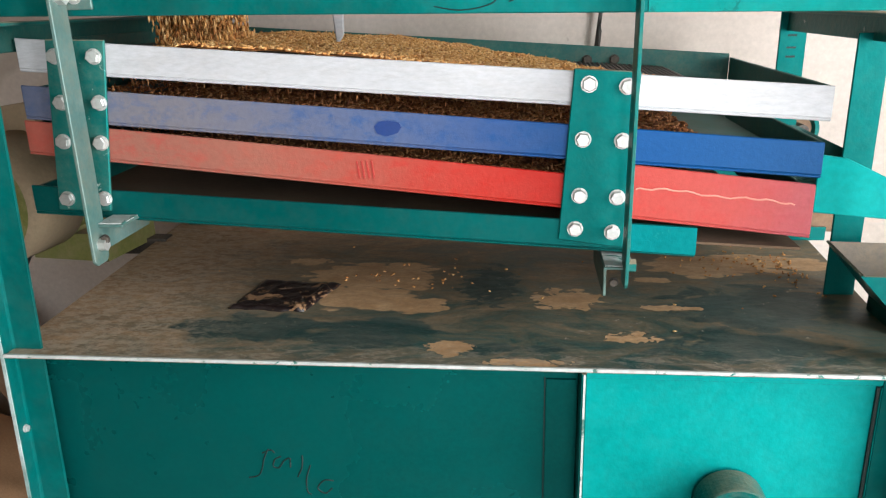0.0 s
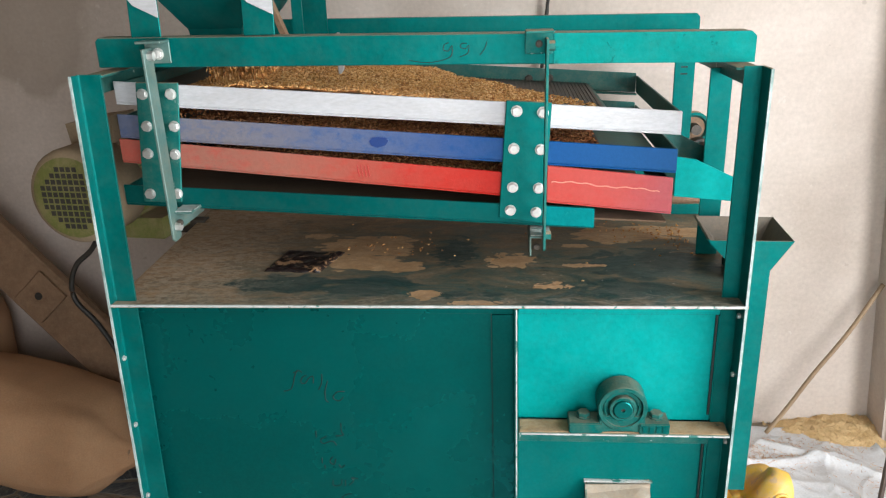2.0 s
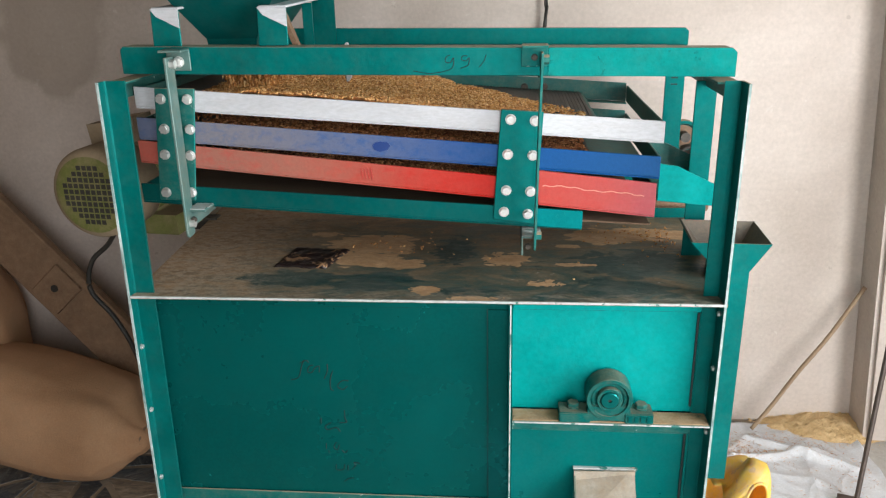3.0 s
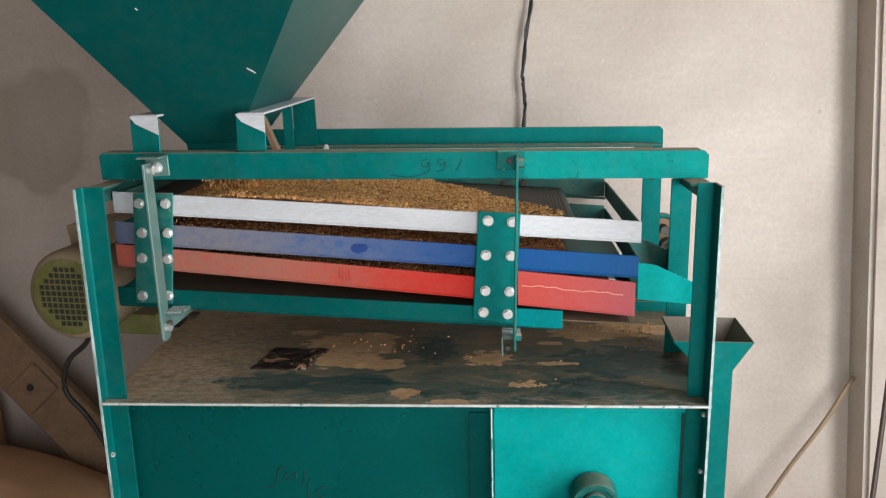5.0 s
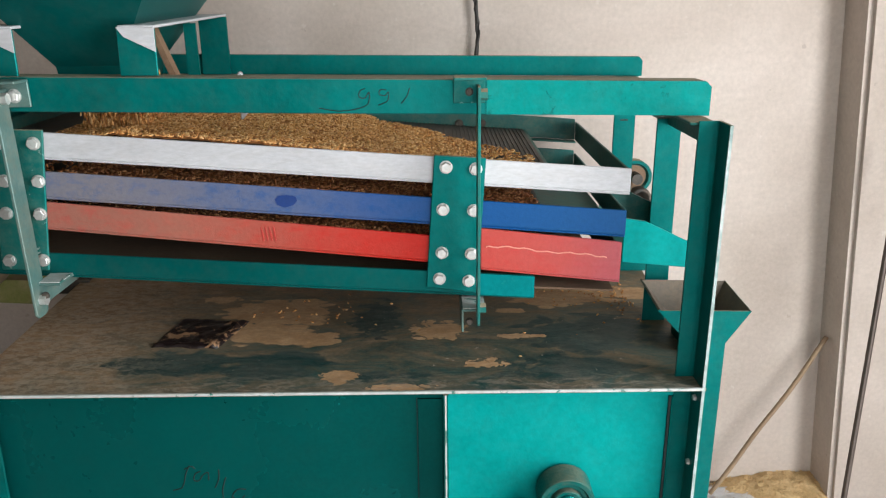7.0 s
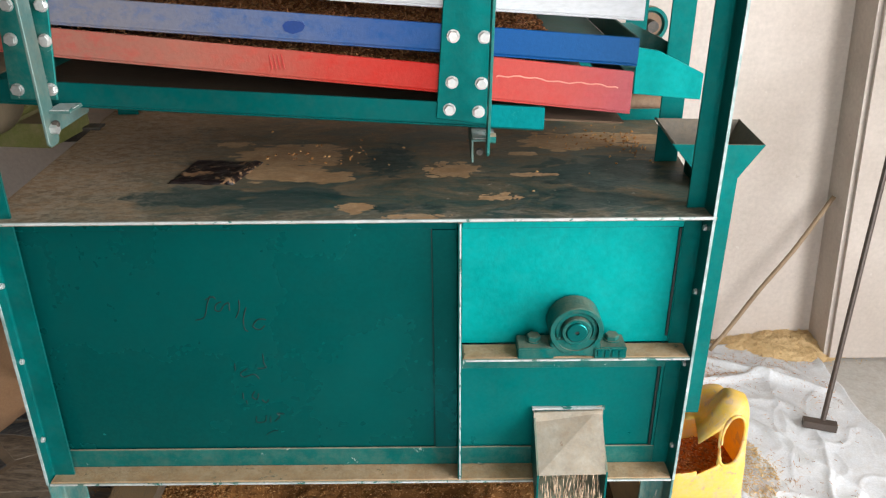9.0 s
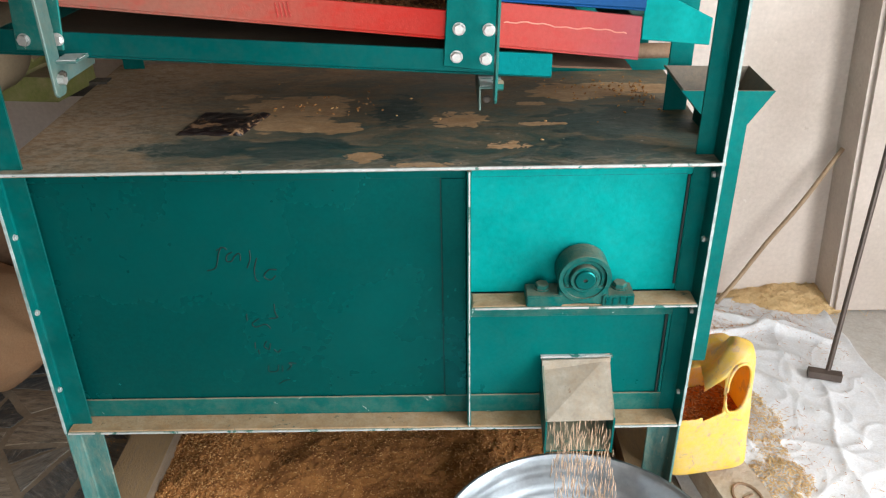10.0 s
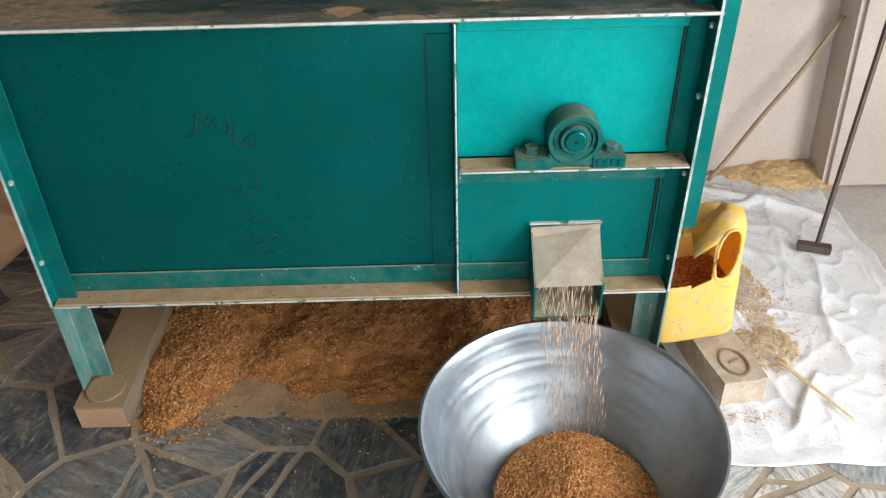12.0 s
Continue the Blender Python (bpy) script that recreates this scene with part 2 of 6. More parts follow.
def wall_material():
    m, n, l, p = nodes_of("grey_cement_plaster")
    vec = coords(n, l)
    big = add_noise(n, l, vec, 1.6, 6, 0.6, 0.6)
    fine = add_noise(n, l, vec, 90, 4)
    flat = add_noise(n, l, coords(n, l, stretch=(2, 2, 9)), 5, 4, 0.6, 0.2)
    colour = mix(n, l, ramp(n, l, big, 0.35, 0.65), (0.49, 0.408, 0.35), (0.66, 0.568, 0.51))
    colour = mix(n, l, calc(n, l, "MULTIPLY", ramp(n, l, flat, 0.45, 0.7), 0.14), colour, (0.46, 0.39, 0.34))
    pale = ramp(n, l, add_noise(n, l, vec, 7, 7, 0.75, 1.2), 0.62, 0.74)
    colour = mix(n, l, calc(n, l, "MULTIPLY", pale, 0.5), colour, (0.66, 0.62, 0.58))
    colour = mix(n, l, 0.18, colour, ramp(n, l, fine, 0.3, 0.7, (0.3, 0.3, 0.3, 1), (1, 1, 1, 1)), "MULTIPLY")
    pits = ramp(n, l, add_noise(n, l, vec, 42, 3, 0.5), 0.7, 0.74)
    colour = mix(n, l, calc(n, l, "MULTIPLY", pits, 0.22), colour, (0.74, 0.7, 0.66))
    grit = ramp(n, l, add_noise(n, l, coords(n, l, stretch=(1.3, 1, 0.9)), 30, 3, 0.5), 0.71, 0.75)
    colour = mix(n, l, calc(n, l, "MULTIPLY", grit, 0.4), colour, (0.3, 0.24, 0.2))
    # damp patch with an irregular edge on the plaster beside the hopper
    d = n.new("ShaderNodeVectorMath")
    d.operation = "DISTANCE"
    warp = n.new("ShaderNodeVectorMath")
    warp.operation = "ADD"
    nz = n.new("ShaderNodeTexNoise")
    nz.inputs["Scale"].default_value = 5
    l.new(vec, nz.inputs["Vector"])
    sc = n.new("ShaderNodeVectorMath")
    sc.operation = "SCALE"
    sc.inputs["Scale"].default_value = 0.25
    l.new(nz.outputs["Color"], sc.inputs[0])
    l.new(vec, warp.inputs[0])
    l.new(sc.outputs[0], warp.inputs[1])
    l.new(warp.outputs[0], d.inputs[0])
    d.inputs[1].default_value = (-1.175, 0.985, 1.315)
    damp = ramp(n, l, d.outputs["Value"], 0.16, 0.19, (1, 1, 1, 1), (0, 0, 0, 1))
    colour = mix(n, l, calc(n, l, "MULTIPLY", damp, 0.45), colour, (0.26, 0.2, 0.15))
    l.new(colour, p.inputs["Base Color"])
    p.inputs["Roughness"].default_value = 0.9
    b = n.new("ShaderNodeBump")
    b.inputs["Strength"].default_value, b.inputs["Distance"].default_value = 0.3, 0.003
    l.new(mix(n, l, 0.5, fine, big), b.inputs["Height"])
    l.new(b.outputs[0], p.inputs["Normal"])
    return m


def table_material():
    """Dark green sheet steel under drifts of settled dust, bare towards the front middle."""
    m, n, l, p = nodes_of("dusty_table_sheet")
    vec = coords(n, l)
    fine = add_noise(n, l, vec, 130, 4)
    film = add_noise(n, l, coords(n, l, stretch=(0.8, 1.6, 1)), 9, 8, 0.75, 1.3)
    colour = mix(n, l, ramp(n, l, add_noise(n, l, vec, 6, 4), 0.3, 0.7), (0.01, 0.062, 0.058), (0.022, 0.092, 0.085))
    sep = n.new("ShaderNodeSeparateXYZ")
    l.new(vec, sep.inputs[0])
    # a dust film, thicker towards the back and the left end
    back = calc(n, l, "MULTIPLY_ADD", sep.outputs["Y"], 0.9)
    back.node.inputs[2].default_value = 0.1
    side = calc(n, l, "MULTIPLY", calc(n, l, "SUBTRACT", -0.3, sep.outputs["X"]), 1.5, True)
    thick = calc(n, l, "ADD", calc(n, l, "ADD", back, side), calc(n, l, "MULTIPLY_ADD", film, 2.4), True)
    thick.node.inputs[1].links[0].from_node.inputs[2].default_value = -1.08
    tone = mix(n, l, ramp(n, l, add_noise(n, l, coords(n, l, stretch=(0.6, 1.5, 1)), 17, 9, 0.75, 0.9), 0.36, 0.64), (0.31, 0.175, 0.085), (0.5, 0.315, 0.175))
    colour = mix(n, l, calc(n, l, "MULTIPLY", thick, 0.86), colour, tone)

    cells = n.new("ShaderNodeTexVoronoi")
    cells.inputs["Scale"].default_value = 42
    l.new(coords(n, l, stretch=(0.55, 1.25, 1)), cells.inputs["Vector"])
    scallop = cells.outputs["Distance"]

    def drift(x, y, rx, ry, warp, seed, soft=0.12):
        """A patch with a ragged, scalloped edge."""
        off = n.new("ShaderNodeMapping")
        off.inputs["Location"].default_value = (seed, seed * 2, 0)
        l.new(vec, off.inputs["Vector"])
        nn = add_noise(n, l, off.outputs[0], 15 if rx > 0.055 else 46, 6, 0.6, 0.9)
        dx = calc(n, l, "DIVIDE", calc(n, l, "SUBTRACT", sep.outputs["X"], x), rx)
        dy = calc(n, l, "DIVIDE", calc(n, l, "SUBTRACT", sep.outputs["Y"], y), ry)
        r = calc(n, l, "ADD", calc(n, l, "MULTIPLY", dx, dx), calc(n, l, "MULTIPLY", dy, dy))
        v = calc(n, l, "ADD", r, calc(n, l, "MULTIPLY", calc(n, l, "SUBTRACT", nn, 0.5), warp * 2.2))
        v = calc(n, l, "ADD", v, calc(n, l, "MULTIPLY", calc(n, l, "SUBTRACT", scallop, 0.4), 1.1))
        return ramp(n, l, v, 0.95 - soft, 0.95 + soft, (1, 1, 1, 1), (0, 0, 0, 1))

    mottle = ramp(n, l, add_noise(n, l, coords(n, l, stretch=(0.7, 1.3, 1)), 26, 8, 0.72, 0.8), 0.4, 0.62)
    for x, y, rx, ry, w, s in BARE:
        bare = mix(n, l, calc(n, l, "MULTIPLY", mottle, 0.55), (0.008, 0.05, 0.048), (0.13, 0.135, 0.115))
        colour = mix(n, l, calc(n, l, "MULTIPLY", drift(x, y, rx, ry, w, s, 0.3), 0.9), colour, bare)
    for x, y, rx, ry, w, s in DRIFTS:
        pile = mix(n, l, mottle, (0.5, 0.29, 0.14), (0.66, 0.42, 0.23))
        colour = mix(n, l, calc(n, l, "MULTIPLY", drift(x, y, rx, ry, w, s), 0.95), colour, pile)
    # pale scuffs and dust swept against the front edge
    front = calc(n, l, "MULTIPLY", ramp(n, l, sep.outputs["Y"], 0.0, 0.07, (1, 1, 1, 1), (0, 0, 0, 1)), ramp(n, l, add_noise(n, l, coords(n, l, stretch=(1, 2.5, 1)), 30, 8, 0.78, 0.8), 0.48, 0.6))
    colour = mix(n, l, calc(n, l, "MULTIPLY", front, 0.75), colour, (0.46, 0.38, 0.29))
    feed_end = n.new("ShaderNodeMapRange")
    feed_end.inputs["From Min"].default_value, feed_end.inputs["From Max"].default_value = -0.4, -0.6
    l.new(sep.outputs["X"], feed_end.inputs["Value"])
    grit = ramp(n, l, add_noise(n, l, coords(n, l, stretch=(0.8, 1.4, 1)), 62, 7, 0.8, 0.4), 0.46, 0.56)
    colour = mix(n, l, calc(n, l, "MULTIPLY", calc(n, l, "MULTIPLY", grit, feed_end.outputs[0]), 0.6), colour, (0.5, 0.4, 0.3))
    speck = ramp(n, l, add_noise(n, l, vec, 75, 7, 0.75, 0.6), 0.38, 0.58)
    colour = mix(n, l, calc(n, l, "MULTIPLY", speck, 0.14), colour, (0.05, 0.045, 0.035))
    flecks = ramp(n, l, add_noise(n, l, vec, 55, 6, 0.7, 1.0), 0.66, 0.7)
    colour = mix(n, l, calc(n, l, "MULTIPLY", flecks, 0.8), colour, (0.5, 0.42, 0.34))
    colour = mix(n, l, 0.28, colour, ramp(n, l, fine, 0.3, 0.7, (0.3, 0.3, 0.3, 1), (1, 1, 1, 1)), "MULTIPLY")
    l.new(colour, p.inputs["Base Color"])
    rgh = calc(n, l, "MULTIPLY_ADD", thick, 0.4)
    rgh.node.inputs[2].default_value = 0.4
    l.new(rgh, p.inputs["Roughness"])
    b = n.new("ShaderNodeBump")
    b.inputs["Strength"].default_value, b.inputs["Distance"].default_value = 0.45, 0.003
    l.new(mix(n, l, 0.5, fine, film), b.inputs["Height"])
    l.new(b.outputs[0], p.inputs["Normal"])
    return m


# x, y, half length, half depth, raggedness, seed of the dust drifts and the bare patches on the table sheet
DRIFTS = [(-0.3, 0.3, 0.11, 0.075, 0.7, 1), (-0.31, 0.21, 0.085, 0.05, 0.6, 6), (-0.225, 0.185, 0.06, 0.03, 0.9, 2), (-0.16, 0.05, 0.026, 0.026, 2.6, 5), (-0.07, 0.014, 0.05, 0.01, 2.4, 8),
          (-0.01, 0.215, 0.05, 0.04, 1.9, 3), (0.06, 0.092, 0.036, 0.016, 2.8, 7), (0.125, 0.19, 0.038, 0.012, 2.4, 9),
          (0.2, 0.37, 0.085, 0.058, 0.7, 4), (0.32, 0.385, 0.1, 0.045, 0.9, 10), (0.12, 0.3, 0.028, 0.012, 1.0, 15), (-0.42, 0.37, 0.04, 0.02, 1.6, 16)]
BARE = [(-0.42, 0.1, 0.12, 0.05, 1.3, 11), (-0.27, 0.09, 0.1, 0.055, 1.0, 17), (-0.08, 0.045, 0.075, 0.022, 1.4, 12), (-0.12, 0.27, 0.05, 0.09, 1.6, 13), (0.24, 0.2, 0.16, 0.09, 1.4, 14), (0.2, 0.07, 0.13, 0.05, 1.6, 18)]


def striped_paint(name, stops, dust_left, dust_right, gloss=(1, 1, 1), film=(0.27, 0.2, 0.16)):
    """Bar paint that changes along x by the given stops, dustier at one end."""
    m, n, l, p = nodes_of(name)
    vec = coords(n, l)
    sep = n.new("ShaderNodeSeparateXYZ")
    l.new(vec, sep.inputs[0])
    along = calc(n, l, "ADD", calc(n, l, "DIVIDE", calc(n, l, "ADD", sep.outputs["X"], 0.7), 0.98),
                 calc(n, l, "MULTIPLY", calc(n, l, "SUBTRACT", add_noise(n, l, vec, 16, 5, 0.7), 0.5), 0.14), True)
    r = n.new("ShaderNodeValToRGB")
    while len(r.color_ramp.elements) < len(stops):
        r.color_ramp.elements.new(0.5)
    for e, (at, c) in zip(r.color_ramp.elements, stops):
        e.position, e.color = at, (*c, 1)
    l.new(along, r.inputs["Fac"])
    fine, mid = add_noise(n, l, vec, 150, 4), add_noise(n, l, coords(n, l, stretch=(0.8, 1, 1.3)), 48, 8, 0.75, 0.3)
    amount = calc(n, l, "MULTIPLY_ADD", along, dust_right - dust_left)
    amount.node.inputs[2].default_value = dust_left
    ends = n.new("ShaderNodeMapRange")
    ends.inputs["From Min"].default_value, ends.inputs["From Max"].default_value = -0.68, -0.54
    ends.inputs["To Min"].default_value, ends.inputs["To Max"].default_value = 0.35, 1.0
    l.new(sep.outputs["X"], ends.inputs["Value"])
    amount = calc(n, l, "MULTIPLY", amount, ends.outputs[0])
    mask = calc(n, l, "MULTIPLY", ramp(n, l, mid, 0.24, 0.52), amount, True)
    colour = mix(n, l, mask, r.outputs["Color"], film)
    colour = mix(n, l, 0.2, colour, ramp(n, l, fine, 0.3, 0.7, (0.3, 0.3, 0.3, 1), (1, 1, 1, 1)), "MULTIPLY")
    l.new(colour, p.inputs["Base Color"])
    p.inputs["Roughness"].default_value = 0.45
    p.inputs["Specular Tint"].default_value = (*gloss, 1)
    b = n.new("ShaderNodeBump")
    b.inputs["Strength"].default_value, b.inputs["Distance"].default_value = 0.3, 0.003
    l.new(mix(n, l, 0.5, fine, mid), b.inputs["Height"])
    l.new(b.outputs[0], p.inputs["Normal"])
    return m


blue_paint = striped_paint("blue_bar_paint", [(0.0, (0.05, 0.085, 0.18)), (0.2, (0.07, 0.11, 0.22)), (0.45, (0.012, 0.07, 0.22)), (0.6, (0.0, 0.05, 0.19)), (1.0, (0.004, 0.06, 0.18))], 1.1, -0.4, (0.3, 0.5, 1.0), (0.195, 0.17, 0.17))
red_paint = striped_paint("red_bar_paint", [(0.0, (0.4, 0.07, 0.05)), (0.12, (0.42, 0.05, 0.04)), (0.3, (0.4, 0.1, 0.07)), (0.5, (0.43, 0.016, 0.01)), (0.8, (0.41, 0.006, 0.005)), (1.0, (0.38, 0.018, 0.035))], 1.1, -0.45, (1.0, 0.4, 0.35), (0.26, 0.125, 0.092))
pink_paint = striped_paint("faded_red_bar_paint", [(0.7, (0.43, 0.028, 0.02)), (0.88, (0.42, 0.045, 0.042)), (1.0, (0.37, 0.07, 0.095))], 0.06, 0.14, (1.0, 0.4, 0.35))
wall_mat = wall_material()
table_mat = table_material()


def stone_material(name, tones, vein_colour, dusty):
    """Broken marble: a tone for each piece, streaks along the grain, dust from the floor."""
    m, n, l, p = nodes_of(name)
    info = n.new("ShaderNodeObjectInfo")
    r = n.new("ShaderNodeValToRGB")
    r.color_ramp.interpolation = "CONSTANT"
    while len(r.color_ramp.elements) < len(tones):
        r.color_ramp.elements.new(0.5)
    for e, (at, c) in zip(r.color_ramp.elements, tones):
        e.position, e.color = at, (*c, 1)
    l.new(info.outputs["Random"], r.inputs["Fac"])
    vec = coords(n, l, True, (1, 0.22, 1))
    mp = vec.node
    mp.vector_type = "TEXTURE"
    turn = n.new("ShaderNodeCombineXYZ")
    l.new(calc(n, l, "MULTIPLY", info.outputs["Random"], 47.0), turn.inputs[2])
    l.new(turn.outputs[0], mp.inputs["Rotation"])
    streak = add_noise(n, l, vec, 20, 9, 0.78, 0.5)
    colour = mix(n, l, ramp(n, l, streak, 0.36, 0.56), mix(n, l, 0.8, r.outputs["Color"], (0.012, 0.014, 0.017)), r.outputs["Color"])
    cloud = add_noise(n, l, coords(n, l, True), 13, 7, 0.72, 1.6)
    colour = mix(n, l, calc(n, l, "MULTIPLY", ramp(n, l, cloud, 0.54, 0.62), 0.3), colour, mix(n, l, 0.5, vein_colour, (0.2, 0.16, 0.12)))
    vein = ramp(n, l, streak, 0.56, 0.66)
    colour = mix(n, l, calc(n, l, "MULTIPLY", vein, 0.6), colour, vein_colour)
    place = n.new("ShaderNodeNewGeometry").outputs["Position"]
    haze = ramp(n, l, add_noise(n, l, place, 7, 8, 0.75), 0.45, 0.66)
    colour = mix(n, l, calc(n, l, "MULTIPLY", haze, dusty), colour, DUST)
    fine = add_noise(n, l, place, 150, 3)
    colour = mix(n, l, calc(n, l, "MULTIPLY", ramp(n, l, fine, 0.62, 0.7), 0.5), colour, DUST)
    l.new(colour, p.inputs["Base Color"])
    p.inputs["Roughness"].default_value = 0.5
    b = n.new("ShaderNodeBump")
    b.inputs["Strength"].default_value, b.inputs["Distance"].default_value = 0.5, 0.002
    l.new(streak, b.inputs["Height"])
    l.new(b.outputs[0], p.inputs["Normal"])
    return m


# Pale marble for x > 0.3; the stronger daylight there is in its tones.
pale_lit_stone = stone_material("pale_lit_marble", [(0.0, (0.5, 0.48, 0.45)), (0.4, (0.3, 0.32, 0.33)), (0.7, (0.58, 0.55, 0.5))], (0.62, 0.6, 0.57), 0.3)
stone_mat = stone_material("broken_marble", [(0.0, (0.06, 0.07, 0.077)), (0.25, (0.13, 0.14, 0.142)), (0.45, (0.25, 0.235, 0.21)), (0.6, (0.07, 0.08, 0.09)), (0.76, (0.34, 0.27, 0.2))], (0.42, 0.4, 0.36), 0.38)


# ---- mesh helpers ----
def box(bm, x0, x1, y0, y1, z0, z1, m=Matrix()):
    v = [bm.verts.new(m @ Vector(c)) for c in ((x0, y0, z0), (x1, y0, z0), (x1, y1, z0), (x0, y1, z0), (x0, y0, z1), (x1, y0, z1), (x1, y1, z1), (x0, y1, z1))]
    for q in ((3, 2, 1, 0), (4, 5, 6, 7), (0, 1, 5, 4), (1, 2, 6, 5), (2, 3, 7, 6), (3, 0, 4, 7)):
        bm.faces.new([v[i] for i in q])
    return bm


def prism(bm, outline, way):
    """A closed outline of points, pushed along a vector."""
    a = [bm.verts.new(p) for p in outline]
    b = [bm.verts.new(Vector(p) + Vector(way)) for p in outline]
    k = len(a)
    bm.faces.new(a[::-1])
    bm.faces.new(b)
    for i in range(k):
        bm.faces.new((a[i], a[(i + 1) % k], b[(i + 1) % k], b[i]))
    bmesh.ops.recalc_face_normals(bm, faces=bm.faces)
    return bm


def angle_iron(bm, start, way, u, v, w=0.04, t=0.004):
    """An L profile of leg w and thickness t, legs along u and v from the heel at start, pushed along way."""
    s, u, v = Vector(start), Vector(u), Vector(v)
    return prism(bm, [s, s + w * u, s + w * u + t * v, s + t * u + t * v, s + t * u + w * v, s + w * v], way)


def rod(bm, a, b, r, seg=10, r2=None):
    a, b = Vector(a), Vector(b)
    m = Matrix.Translation((a + b) / 2) @ (b - a).to_track_quat("Z", "Y").to_matrix().to_4x4()
    bmesh.ops.create_cone(bm, cap_ends=True, segments=seg, radius1=r, radius2=r if r2 is None else r2, depth=(b - a).length, matrix=m)
    return bm


def lathe(bm, profile, seg=48, m=Matrix(), cap=False):
    rings = []
    for r, z in profile:
        rings.append([bm.verts.new(m @ Vector((r * math.cos(2 * math.pi * i / seg), r * math.sin(2 * math.pi * i / seg), z))) for i in range(seg)])
    for a, b in zip(rings, rings[1:]):
        for i in range(seg):
            bm.faces.new((a[i], a[(i + 1) % seg], b[(i + 1) % seg], b[i]))
    if cap:
        bm.faces.new(rings[0][::-1])
        bm.faces.new(rings[-1])
    return bm


def tube(bm, pts, r, seg=8):
    pts = [Vector(p) for p in pts]
    rings = []
    for i, p in enumerate(pts):
        d = (pts[min(i + 1, len(pts) - 1)] - pts[max(i - 1, 0)]).normalized()
        q = d.to_track_quat("Z", "Y")
        rings.append([bm.verts.new(p + q @ Vector((r * math.cos(2 * math.pi * k / seg), r * math.sin(2 * math.pi * k / seg), 0))) for k in range(seg)])
    for a, b in zip(rings, rings[1:]):
        for i in range(seg):
            bm.faces.new((a[i], a[(i + 1) % seg], b[(i + 1) % seg], b[i]))
    bm.faces.new(rings[0][::-1])
    bm.faces.new(rings[-1])
    return bm


def smooth_path(pts, n=8):
    """Points along a soft curve through the given ones."""
    pts = [Vector(p) for p in pts]
    out = []
    for i in range(len(pts) - 1):
        p0, p1, p2, p3 = pts[max(i - 1, 0)], pts[i], pts[i + 1], pts[min(i + 2, len(pts) - 1)]
        for k in range(n):
            t = k / n
            out.append(0.5 * (2 * p1 + (p2 - p0) * t + (2 * p0 - 5 * p1 + 4 * p2 - p3) * t * t + (3 * p1 - p0 - 3 * p2 + p3) * t ** 3))
    return out + [pts[-1]]


def soften(bm, w=0.002, seg=1):
    sharp = [e for e in bm.edges if len(e.link_faces) == 2 and e.calc_face_angle(0) > 0.6]
    bmesh.ops.bevel(bm, geom=sharp, offset=w, segments=seg, affect="EDGES", clamp_overlap=True)
    return bm


BASES = {}


def thing(name, base, label, category, group="", kind=""):
    ob = new(name)
    ob.empty_display_size = 0.05
    ob.location = base
    BASES[ob] = Vector(base)
    return tagged(ob, label, category, group, kind)


def mesh_of(name, bm, material, shade=False):
    bmesh.ops.recalc_face_normals(bm, faces=bm.faces)
    d = bpy.data.meshes.new(name)
    bm.to_mesh(d)
    bm.free()
    d.materials.append(material)
    if shade:
        d.polygons.foreach_set("use_smooth", [True] * len(d.polygons))
    return d


def hang(ob, parent):
    ob.parent = parent
    if parent in BASES:
        ob.matrix_parent_inverse = Matrix.Translation(-BASES[parent])
    return ob


def part(name, bm, material, parent, label="", shade=False):
    ob = hang(new(name, mesh_of(name, bm, material, shade)), parent)
    return tagged(ob, label)


def solo(name, bm, material, label, category, group="", kind="", shade=False):
    return tagged(new(name, mesh_of(name, bm, material, shade)), label, category, group, kind)


def B():
    return bmesh.new()


def hex_bolt(r=0.0086, h=0.0075):
    """A hexagon head on a washer, facing -y."""
    bm = B()
    rod(bm, (0, 0, 0), (0, -0.0016, 0), r * 1.12, 14)
    rod(bm, (0, -0.0016, 0), (0, -h + 0.001, 0), r, 6)
    rod(bm, (0, -h + 0.001, 0), (0, -h, 0), r, 6, r * 0.86)
    return mesh_of("bolt", bm, bolt_steel)


BOLT = hex_bolt()
DARK_BOLT = BOLT.copy()
DARK_BOLT.materials[0] = dark_steel
GREEN_BOLT = BOLT.copy()
GREEN_BOLT.materials[0] = cast_green


def bolt(parent, x, y, z, turn=0.0, m=Matrix()):
    ob = hang(new("bolt", BOLT), parent)
    ob.matrix_basis = m @ pose(x, y, z, 0, turn, 0)
    return ob


